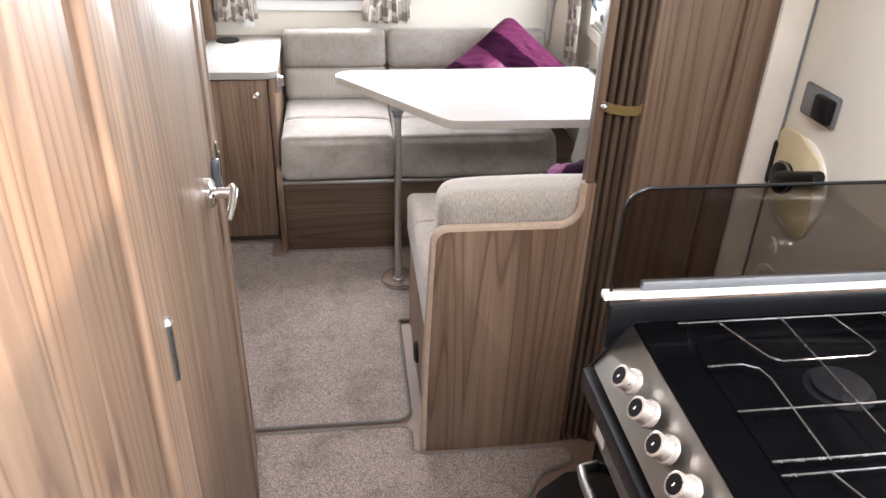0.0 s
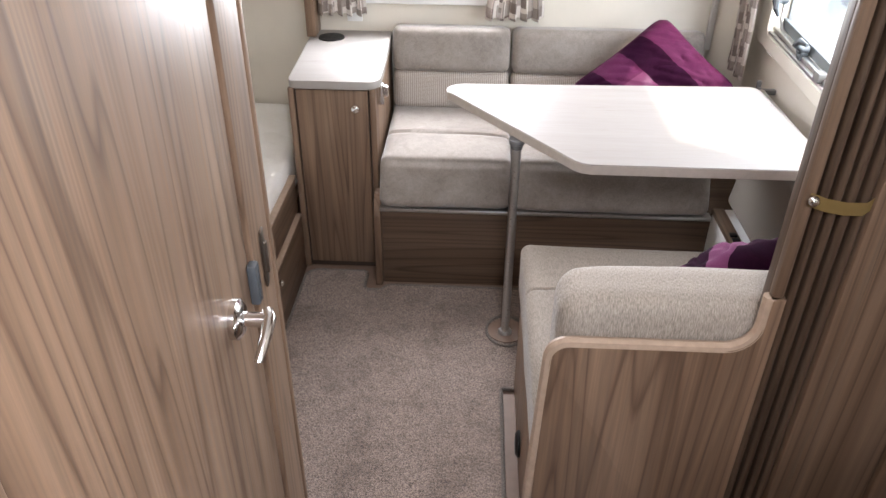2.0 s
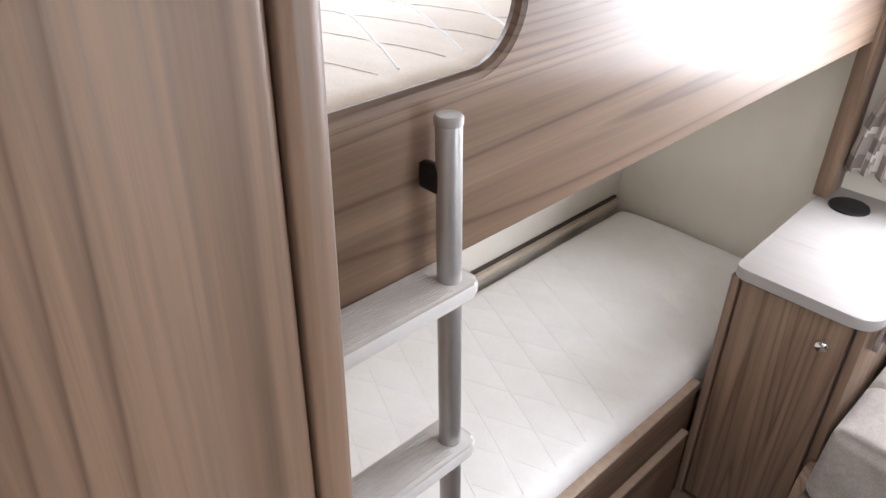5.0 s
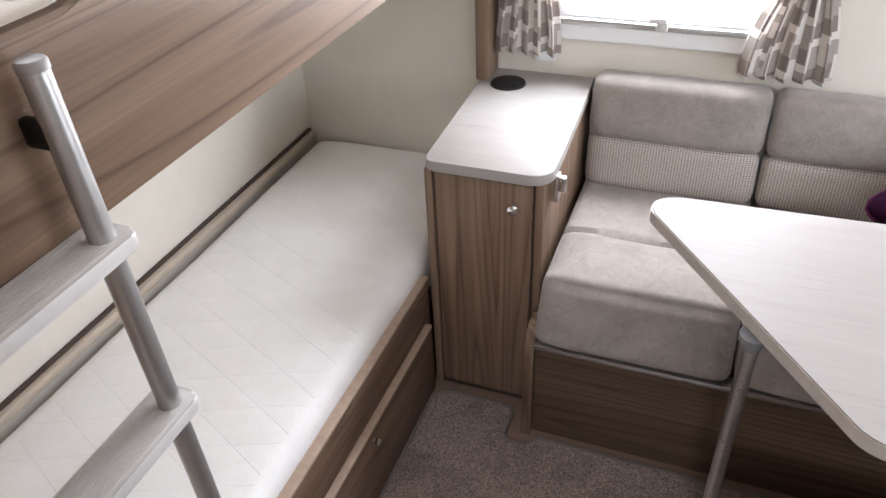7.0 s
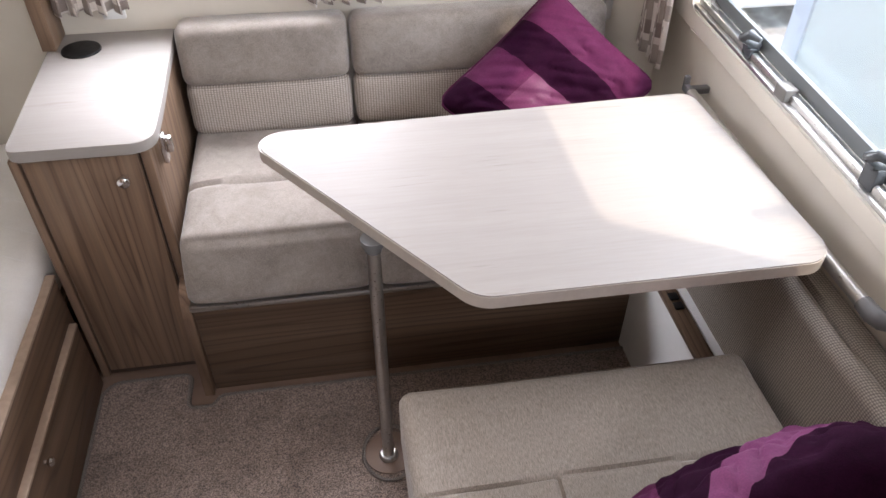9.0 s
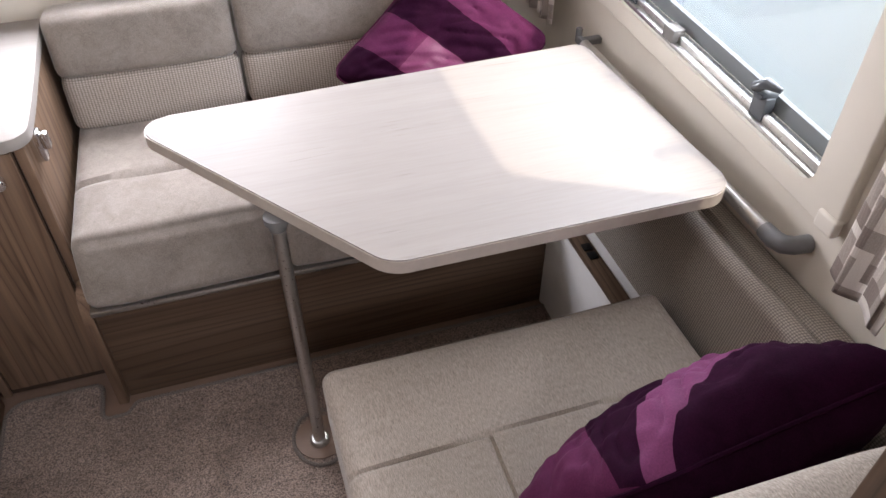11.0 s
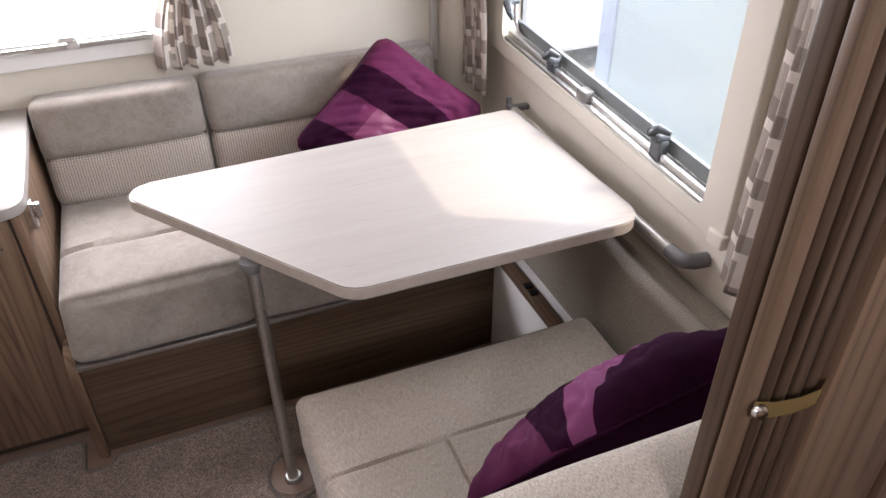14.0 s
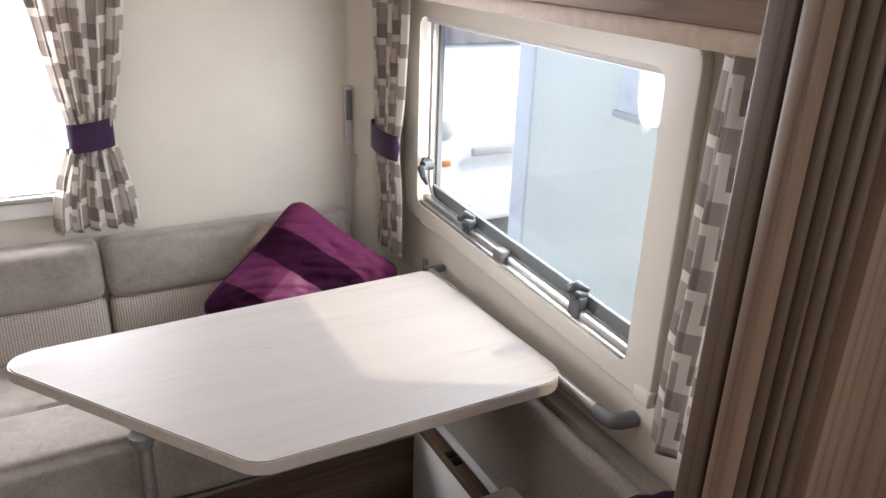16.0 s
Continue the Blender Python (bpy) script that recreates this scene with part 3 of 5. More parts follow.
# panes for the openings added out of view for fill lamps
for _name, _box in (("added_window_3", (XR + 0.028, XR + 0.032, 0.14, 0.96, 1.05, 1.51)), ("added_window_4", (-0.41, 1.21, YN - 0.039, YN - 0.035, 0.84, 1.56)), ("added_window_5", (XL - 0.036, XL - 0.032, 2.09, 2.81, 1.47, 1.77))):
    structure(_name, box(*_box, 0), CLEAR, "clear acrylic pane closing an added, unseen window opening", "window").visible_shadow = False


# the wardrobe and washroom front beside the aisle, turned by a few degrees
def front(y):
    return 0.222 - (y - 1.10) * 0.030


TURN = Matrix.Translation((0.222, 1.10, 0)) @ Matrix.Rotation(math.atan(0.030), 4, "Z")


def slab(y0, y1, z0, z1, proud=0.0, thick=0.03, bevel=0.002):
    """A board on the aisle front, y0 to y1 along it; proud of its plane."""
    return box(proud - thick, proud, y0 - 1.10, y1 - 1.10, z0, z1, bevel, 2, TURN)


def washroom_front():
    structure("partition_wall", slab(-0.4, 0.83, 0, ZC, 0.0), WOOD_Z, "wood laminate wardrobe side beside the aisle", "partition")
    structure("partition_wall_near", slab(0.835, 1.045, 0, ZC, -0.004), WOOD_Z, "wood laminate filler board beside the washroom door", "partition")
    # sheet whose dark colour stands for shade between the boards
    structure("shadow_gap", slab(0.82, 1.76, 0, ZC, -0.034, 0.01, 0), GROOVE, "dark sheet behind the boards, coloured as the shade in their gaps", "trim")
    th = thing("door_1", "closed wood laminate washroom door with chrome lever handle", "door", at=(0.24, 1.45, 0))
    th["kind"] = "structure"
    part("door_leaf", slab(1.147, 1.695, 0.02, 1.88, -0.004, 0.02, 0.004), WOOD_Z, th)
    tr = bmesh.new()
    poly = round_poly([(-0.02, -0.05), (0.010, -0.05), (0.010, 0.05), (-0.02, 0.05)], [0, 0.012, 0.012, 0], 5)
    add_prism(tr, [(p.x, p.y) for p in poly], "z", 0, ZC)
    bmesh.ops.transform(tr, matrix=TURN, verts=tr.verts)
    part("hinge_stile", tr, WOOD_EDGE_Z, th, "pale rounded hinge stile")
    stile = round_poly([(front(1.704) - 0.03, 1.704), (front(1.704), 1.704), (0.184, 1.852), (0.150, 1.852)], [0, 0.004, 0.010, 0], 5)
    part("lock_stile", prism([(p.x, p.y) for p in stile], "z", 0, ZC), WOOD_Z, th)
    hg = bmesh.new()
    add_tube(hg, [TURN @ Vector((0.010, 0.022, 0.890)), TURN @ Vector((0.010, 0.022, 0.975))], 0.0065, 12)
    add_tube(hg, [TURN @ Vector((0.010, 0.022, 0.975)), TURN @ Vector((0.010, 0.022, 0.983))], [0.0085, 0.005], 12)
    part("hinge", hg, ALU, th, "grey metal pin hinge")
    h = Vector((0, 1.600 - 1.10, 0.918))
    hd = bmesh.new()
    add_tube(hd, [TURN @ (h + Vector((-0.004, 0, 0))), TURN @ (h + Vector((0.004, 0, 0))), TURN @ (h + Vector((0.010, 0, 0)))], [0.027, 0.027, 0.019], 24)
    add_tube(hd, [TURN @ (h + Vector((0.008, 0, 0))), TURN @ (h + Vector((0.038, 0, 0)))], 0.0100, 16)
    add_tube(hd, [TURN @ (h + Vector(v)) for v in ((0.038, 0.012, 0.006), (0.042, 0.002, 0.002), (0.041, -0.016, -0.009), (0.038, -0.034, -0.021), (0.035, -0.047, -0.031))], [0.008, 0.0095, 0.0082, 0.007, 0.0055], 12)
    part("door_handle", hd, CHROME, th, "chrome lever handle")
    lk = bmesh.new()
    add_box(lk, -0.004, 0.010, 1.688 - 1.10 - 0.010, 1.688 - 1.10 + 0.010, 0.880, 0.945, 0.004, 2, TURN)
    part("latch_plate", lk, SMOKE_PL, th, "dark lock body")
    st = bmesh.new()
    skew = Matrix.Translation((0.195, 1.775, 0)) @ Matrix.Rotation(math.atan(0.135), 4, "Z")
    add_box(st, 0.0, 0.004, -0.010, 0.010, 0.850, 0.945, 0.001, 2, skew)
    add_box(st, 0.0, 0.008, -0.005, 0.006, 0.872, 0.925, 0.002, 2, skew)
    part("strike_plate", st, BRONZE, th, "bronzed strike plate")
    # rounded end post and the cross partition
    poly = round_poly([(0.130, 1.854), (0.186, 1.854), (0.184, 1.878), (0.130, 1.878)], [0, 0.006, 0.016, 0.004], 7)
    structure("end_post", prism([(p.x, p.y) for p in poly], "z", 0, ZC), WOOD_Z, "rounded wood end post beside the bunks", "trim")
    structure("cross_partition", box(XL, 0.130, 1.848, 1.868, 0, ZC, 0.001), WOOD_Z, "wood laminate partition at the foot of the bunks", "partition")


WOOD_EDGE_Z = wood("wood_edging_upright", "z", 0.98, 0.42)
washroom_front()


# ---- loose carpets ----
def mat_thing(name, pts, radii, label, z=0.009, material=None, hole=None):
    th = thing(name, label, "carpet", at=(pts[0][0], pts[0][1], 0))
    poly = [(p.x, p.y) for p in round_poly(pts, radii, 8)]
    part("carpet_body", prism(poly, "z", 0.001, z, 0.002, 1), material or CARPET, th)
    edge = bmesh.new()
    loop = [Vector((p[0], p[1], z * 0.75)) for p in poly]
    # split long edges so that the twist of the binding shows
    fine = []
    for a, b in zip(loop, loop[1:] + loop[:1]):
        n = max(1, round((b - a).length / 0.006))
        fine += [a.lerp(b, k / n) for k in range(n)]
    rr = [0.0052 + 0.0016 * (k % 2) for k in range(len(fine) + 1)]
    add_tube(edge, fine + [fine[0]], rr, 6, False)
    part("bound_edge", edge, BINDING, th, "grey stitched binding")
    return th


mat_thing("lounge_carpet", [(-0.072, 1.968), (0.607, 1.968), (0.607, 2.46), (1.26, 2.46), (1.335, 2.46), (1.335, 2.955), (0.225, 2.955), (0.205, 2.925), (0.145, 2.925), (0.145, 3.035), (-0.072, 3.035)], [0.02, 0.045, 0.01, 0.01, 0.02, 0.06, 0.02, 0.015, 0.02, 0.02, 0.05], "grey-brown pile carpet with bound edge in the lounge")
mat_thing("aisle_carpet", [(0.195, -1.0), (0.80, -1.0), (0.815, 1.0), (0.86, 1.52), (0.885, 1.66), (0.94, 1.735), (1.035, 1.765), (1.03, 1.822), (0.635, 1.828), (0.598, 1.85), (0.604, 1.942), (0.178, 1.942)], [0.03, 0.03, 0.1, 0.1, 0.06, 0.05, 0.025, 0.02, 0.03, 0.02, 0.03, 0.01], "grey-brown pile carpet with bound edge in the aisle")
single("door_mat", prism([(p.x, p.y) for p in round_poly([(0.875, 1.0), (1.40, 1.0), (1.40, 1.725), (1.0, 1.725), (0.90, 1.66), (0.875, 1.52)], [0.02, 0.02, 0.02, 0.05, 0.06, 0.1])], "z", 0.001, 0.012, 0.003), RUBBER, "black rubber mat by the entrance door", "mat")
mat_disc = thing("table_leg_socket", "brown round floor plate with a bound rim for the table leg", "floor plate", at=(0.628, 2.722, 0))
part("plate", lathe([(0.058, 0.009), (0.058, 0.0125), (0.050, 0.0135), (0.0, 0.0135)], (0.628, 2.722, 0), (0, 0, 1), 32), DISC, mat_disc)
rim = bmesh.new()
add_tube(rim, [(0.628 + 0.062 * math.cos(a), 2.722 + 0.075 * math.sin(a), 0.0115) for a in (2 * math.pi * k / 80 for k in range(81))], [0.004 + 0.0012 * (k % 2) for k in range(81)], 6, False)
part("rim", rim, BINDING, mat_disc, "stitched rim")
sock = lathe([(0.022, 0.012), (0.022, 0.018), (0.018, 0.024), (0.0, 0.024)], (0.624, 2.713, 0), (0, 0, 1), 24)
part("socket", sock, ALU, mat_disc, "metal leg socket")


# ---- table ----
def table():
    th = thing("table", "pale streaked laminate table with a cut corner on one leg", "table", at=(0.632, 2.70, 0))
    pts = [(0.770, 2.513), (1.387, 2.512), (1.364, 3.082), (0.381, 3.045)]
    poly = [(p.x, p.y) for p in round_poly(pts, [0.065, 0.055, 0.030, 0.045], 10)]
    part("tabletop", prism(poly, "z", 0.6785, 0.706, 0.003, 2), TOP, th)
    ins = [(p.x, p.y) for p in round_poly([(0.769, 2.5115), (1.3886, 2.5105), (1.3655, 3.0835), (0.3775, 3.0465)], [0.066, 0.056, 0.031, 0.046], 10)]
    e = bmesh.new()
    add_ring(e, ins, poly, "z", 0.6795, 0.7035)
    part("edging", e, TOP_EDGE, th, "grey-beige edging strip")
    leg = bmesh.new()
    add_tube(leg, [(0.624, 2.713, 0.022), (0.622, 2.715, 0.66)], 0.0128, 20)
    part("leg", leg, ALU, th, "brushed metal tube leg")
    part("leg_bracket", lathe([(0.0155, 0), (0.017, 0.012), (0.022, 0.016), (0.022, 0.028)], (0.622, 2.715, 0.650), (0, 0, 1), 20), GREY_PL, th, "grey plastic bracket")
    part("batten", box(1.30, 1.36, 2.56, 2.98, 0.661, 0.6785, 0.003), GREY_PL, th, "grey support batten")


def table_rail():
    th = thing("table_rail", "grey metal wall rail with dark end caps under the table", "rail", at=(XR, 2.7, 0.65))
    part("bar", tube([(1.408, 3.15, 0.662), (1.408, 2.435, 0.660)], 0.013, 14), ALU, th)
    cap = bmesh.new()
    add_tube(cap, [(1.408, 2.452, 0.660), (1.408, 2.424, 0.660), (1.414, 2.410, 0.660), (1.430, 2.402, 0.659), (1.4585, 2.400, 0.658)], [0.0150, 0.0165, 0.0165, 0.016, 0.016], 14)
    part("end_cap", cap, GREY_PL, th, "dark grey end cap")
    hk = bmesh.new()
    add_box(hk, 1.402, 1.416, 3.150, 3.192, 0.650, 0.672, 0.004)
    add_box(hk, 1.402, 1.416, 3.178, 3.192, 0.655, 0.690, 0.004)
    add_box(hk, 1.412, 1.460, 3.160, 3.180, 0.652, 0.668, 0.003)
    part("hook", hk, GREY_PL, th, "dark grey hook")


table()
table_rail()


# ---- sofa against the far wall ----
def wob(p, amp, sc=6.0, seed=0.0):
    return amp * noise.noise(Vector((p.x * sc + seed, p.y * sc, p.z * sc)))


def sofa():
    th = thing("sofa_base", "wood laminate sofa base with an aluminium front rail", "sofa base", at=(0.75, 3.2, 0))
    # panel colour carries the table's shade
    part("front_panel", box(0.208, 1.285, 2.985, 3.003, 0.0, 0.292, 0.001), WOOD_X_SHADED, th)
    part("front_rail", box(0.204, 1.283, 2.972, 3.01, 0.289, 0.304, 0.004), ALU, th, "brushed aluminium rail")
    end = bmesh.new()
    poly = round_poly([(2.962, 0.0), (3.060, 0.0), (3.060, 0.335), (2.998, 0.335), (2.976, 0.27)], [0.004, 0, 0.01, 0.02, 0.04], 5)
    add_prism(end, [(p.x, p.y) for p in poly], "x", 0.184, 0.206, 0.003)
    part("end_panel", end, WOOD_Z, th)
    part("deck", box(0.20, 1.44, 3.003, 3.59, 0.28, 0.30, 0), WOOD_X_SHADED, th)
    for i, (x0, x1) in enumerate(((0.203, 0.632), (0.638, 1.272))):
        def fn(p, d, x0=x0, x1=x1, i=i):
            top = max(0.0, d.z)
            u = (p.x - x0) / (x1 - x0) * 2 - 1
            q = p.copy()
            if d.z > 0.3:
                v = (p.y - 2.98) / 0.55 * 2 - 1
                q.z += 0.010 * (1 - u ** 4) * (1 - v ** 4) + groove(p.y - 3.238 - 0.004 * math.sin(9 * p.x), 0.007, 0.015)
            if d.y < -0.3 and d.z < 0.4:
                q.y += -0.008 * (1 - u ** 4)
            q.y += 0.068 * max(0.0, min(1.0, (p.z - 0.322) / 0.12)) ** 1.3 * max(0.0, min(1.0, (3.18 - p.y) / 0.205))
            q.z += wob(p, 0.003, 5, i * 7)
            q.y += wob(p, 0.002, 9, 3 + i)
            return q
        c = thing("seat_cushion", "grey velour sofa seat cushion with a cross seam", "cushion", "sofa seat cushions", at=(x0, 3.0, 0.30))
        part("upholstery", soft_box(x0, x1, 2.975, 3.545, 0.305, 0.452, 0.024, 0.010, fn), VELOUR, c)
    for i, (x0, x1) in enumerate(((0.203, 0.628), (0.634, 1.315))):
        lean = Matrix.Translation((0, 3.47, 0.45)) @ Matrix.Rotation(radians(-7), 4, "X") @ Matrix.Translation((0, -3.47, -0.45))

        def fn2(p, d, x0=x0, x1=x1, i=i):
            u = (p.x - x0) / (x1 - x0) * 2 - 1
            q = p.copy()
            q.y -= 0.010 * (1 - u ** 4) * (1 if d.y < 0 else 0)
            q.y += wob(p, 0.003, 6, 11 + i)
            q.z += wob(p, 0.003, 4, 5 + i)
            return q
        c = thing("back_cushion", "grey velour back cushion with a cream woven lower band", "cushion", "sofa back cushions", at=(x0, 3.5, 0.45))
        part("lower_band", soft_box(x0, x1, 3.470, 3.555, 0.452, 0.594, 0.026, 0.014, fn2, lean), WEAVE, c, "cream woven lower band")
        part("upholstery", soft_box(x0, x1, 3.460, 3.565, 0.590, 0.746, 0.026, 0.014, fn2, lean), VELOUR, c)


sofa()


# ---- bench seat with its curved end panel ----
def bench():
    th = thing("bench_base", "wood laminate bench base with a curved end panel", "bench base", at=(0.8, 2.1, 0))
    pts = [(0.635, 0.0), (1.014, 0.0), (1.014, 0.80), (0.992, 0.80), (0.992, 0.688), (0.648, 0.688)]
    poly = round_poly(pts, [0, 0, 0, 0, 0.082, 0.032], 8)
    part("end_panel", prism([(p.x, p.y) for p in poly], "y", 1.845, 1.868, 0.002), WOOD_Z, th)
    lp = bmesh.new()
    run = [Vector((p.x, 1.8565, p.y)) for p in poly[3:]]
    add_tube(lp, run + [Vector((0.635, 1.8565, 0.30)), Vector((0.635, 1.8565, 0.002))], 0.0119, 8)
    part("edge_lipping", lp, WOOD_EDGE, th, "pale wood edge lipping")
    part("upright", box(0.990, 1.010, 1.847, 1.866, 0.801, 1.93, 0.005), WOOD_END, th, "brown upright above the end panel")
    part("side_panel", box(0.646, 0.664, 1.868, 2.475, 0.0, 0.30, 0.002), WOOD_Z, th)
    # bench front in the same shade-darkened laminate
    part("front_panel", box(0.664, 1.30, 2.457, 2.475, 0.0, 0.30, 0.002), WOOD_X_SHADED, th)
    part("deck", box(0.646, 1.44, 1.868, 2.475, 0.29, 0.306, 0), WOOD_X_SHADED, th)
    vent = lathe([(0.034, 0), (0.034, 0.006), (0.026, 0.012), (0.0, 0.012)], (0.647, 2.19, 0.075), (-1, 0, 0), 20)
    part("vent", vent, BLACK_PL, th, "round black vent")

    def fn(p, d):
        q = p.copy()
        u, v = (p.x - 0.635) / 0.66 * 2 - 1, (p.y - 1.99) / 0.53 * 2 - 1
        if d.z > 0.3:
            q.z += 0.008 * (1 - u ** 6) * (1 - v ** 6) + groove(p.y - 2.331 - 0.003 * math.sin(8 * p.x), 0.0026, 0.009)
            if p.y < 2.331:
                q.z += groove(p.x - 0.874, 0.0026, 0.009)
        q.z += wob(p, 0.003, 5, 21)
        q.x += wob(p, 0.002, 9, 23)
        return q
    c = thing("seat_cushion", "beige chenille bench seat cushion with stitched seams", "cushion", "bench cushions", at=(0.9, 2.2, 0.30))
    part("upholstery", soft_box(0.641, 1.302, 1.885, 2.556, 0.306, 0.455, 0.026, 0.0048, fn), CHENILLE, c)

    def fn2(p, d):
        q = p.copy()
        u = (p.x - 0.985) / 0.32
        if d.y > 0.2:
            q.y += 0.012 * (1 - min(1, u * u) ** 2)
        if d.z > 0.2:
            q.z += 0.006 * (1 - min(1, u * u) ** 3)
        q.z += wob(p, 0.003, 5, 31)
        q.y += wob(p, 0.003, 7, 33)
        return q
    c = thing("back_cushion", "beige chenille bench back cushion with rounded top", "cushion", "bench cushions", at=(0.9, 1.93, 0.45))
    part("upholstery", soft_box(0.660, 1.305, 1.872, 2.005, 0.455, 0.757, 0.042, 0.014, fn2), CHENILLE_B, c)
    # side cushions along the window wall
    lean = Matrix.Translation((1.40, 0, 0.36)) @ Matrix.Rotation(radians(9), 4, "Y") @ Matrix.Translation((-1.40, 0, -0.36))
    for i, (y0, y1) in enumerate(((1.90, 2.985),)):
        def fn3(p, d, i=i):
            q = p.copy()
            q.x += wob(p, 0.003, 6, 41 + i)
            q.z += wob(p, 0.002, 6, 43)
            if d.z > 0.5:
                q.z += groove(p.x - 1.362, 0.006, 0.012)
            return q
        c = thing("side_cushion", "taupe woven side cushion below the window", "cushion", at=(1.38, y0, 0.36))
        part("upholstery", soft_box(1.315, 1.43, y0, y1, 0.345, 0.592, 0.022, 0.008, fn3, lean), SIDE_WEAVE, c)
    # low box joining the two seats
    b = thing("side_locker", "white sided locker with a dark wood capping and switches", "locker", at=(1.33, 2.7, 0))
    part("side_panel", box(1.284, 1.300, 2.476, 2.984, 0.0, 0.317, 0.001), WHITE_PL, b, "white board side")
    part("capping", box(1.279, 1.318, 2.540, 2.984, 0.317, 0.335, 0.004), WOOD_CAP, b, "dark wood capping")
    part("back_panel", box(1.32, 1.45, 2.476, 2.984, 0.0, 0.33, 0.001), WHITE_PL, b)
    for y in (2.785, 2.815):
        part("switch", box(1.288, 1.310, y - 0.011, y + 0.011, 0.335, 0.340, 0.002), BLACK_PL, b, "black rocker switch")


WOOD_CAP = wood("dark_wood_capping", "y", 0.5, 0.35)
bench()


# ---- scatter cushions ----
def pinned(s, t):
    """The pillow's outline drawn in along its sides and rounded at its corners."""
    return 1 - 0.06 * (1 - abs(s) ** 2) * abs(t) ** 3 - 0.06 * (1 - abs(t) ** 2) * abs(s) ** 3 - 0.09 * (abs(s) * abs(t)) ** 9


def scatter(name, label, corners, thick, patches, cuts=None, slump=0.0):
    """A patchwork pillow from four corners (left, top, right, bottom); cuts: where three slanting seams cross each row."""
    a, b, c, d = (Vector(p) for p in corners)
    nrm = (c - a).cross(b - d).normalized()
    th = thing(name, label, "cushion", "purple scatter cushions", at=tuple((a + b + c + d) / 4))
    n = 64
    bm = bmesh.new()
    for side in (1, -1):
        rows = []
        for i in range(n + 1):
            u = i / n
            stops = (0.0, *cuts(u), 1.0) if cuts else (0.0, 0.25, 0.5, 0.75, 1.0)
            row = []
            for j in range(n + 1):
                k, f = min(3, 4 * j // n), 4 * j / n
                v = stops[k] + (stops[k + 1] - stops[k]) * (f - k)
                s, t = 2 * u - 1, 2 * v - 1
                pin = pinned(s, t)
                uu, vv = 0.5 + s * pin / 2, 0.5 + t * pin / 2
                p = d.lerp(a, uu).lerp(c.lerp(b, uu), vv)
                w = (max(0, 1 - s ** 4) * max(0, 1 - t ** 4)) ** 0.55
                full = 1 - slump * (1 - math.sin(math.pi * min(1, 0.12 + 0.80 * v)))
                p = p + nrm * side * thick / 2 * w * full
                # creases that run in from the seams
                p += nrm * side * w * 0.010 * noise.noise(Vector((5 * u, 5 * v, side + slump)))
                p += nrm * side * w * (1.15 - w) * (0.026 if slump else 0.018) * noise.noise(Vector((7 * u + 3 + slump, 14 * v, side)))
                p -= nrm * side * w * 0.010 * (1 - abs(noise.noise(Vector((4 * u + slump, 10 * v + 6 * u, side + 5))))) ** 6
                row.append(bm.verts.new(p))
            rows.append(row)
        for i in range(n):
            for j in range(n):
                f = bm.faces.new((rows[i][j], rows[i + 1][j], rows[i + 1][j + 1], rows[i][j + 1]))
                f.material_index = patches((i + 0.5) / n, (j + 0.5) / n, side)
    bmesh.ops.remove_doubles(bm, verts=bm.verts, dist=1e-5)
    part("cover", bm, [PLUM, MAUVE, SATIN, STRIPE_LIT], th, "", 60)
    pip = bmesh.new()
    loop = []
    for k in range(4 * 24):
        e, f = divmod(k, 24)
        s, t = ((f / 12 - 1, -1), (1, f / 12 - 1), (1 - f / 12, 1), (-1, 1 - f / 12))[e]
        pin = pinned(s, t)
        uu, vv = 0.5 + s * pin / 2, 0.5 + t * pin / 2
        loop.append(d.lerp(a, uu).lerp(c.lerp(b, uu), vv))
    add_tube(pip, loop + [loop[0]], 0.0035, 6, False)
    part("piping", pip, PLUM if cuts else MAUVE, th, "dark velvet piping" if cuts else "mauve piping")
    return th


def patch_a(u, v, side):
    if v > 0.72:
        return 1
    if v > 0.48:
        return 0
    if v > 0.22:
        return 1 if u > 0.62 else 2 if u > 0.25 else 0
    return 0 if u > 0.45 else 1


def slant(u):
    return max(0.004, 0.40 * (1 - u) - 0.04), min(0.93, 0.02 + 0.76 * (1 - u)), min(0.97, 0.12 + 1.25 * (1 - u))


def patch_b(u, q, side):
    return 0 if side > 0 else (1, 0, 3, 0)[int(4 * q)]


scatter("scatter_cushion", "purple patchwork velvet and satin cushion leaning on the sofa back", [(0.815, 3.285, 0.610), (1.135, 3.44, 0.825), (1.378, 3.25, 0.632), (1.05, 3.13, 0.468)], 0.12, patch_a)
scatter("scatter_cushion", "dark plum velvet cushion with a mauve stripe, coloured as if window-lit, slumped on the bench", [(0.945, 2.062, 0.700), (1.385, 2.090, 0.735), (1.345, 2.285, 0.515), (0.815, 2.150, 0.500)], 0.185, patch_b, slant, 0.35)


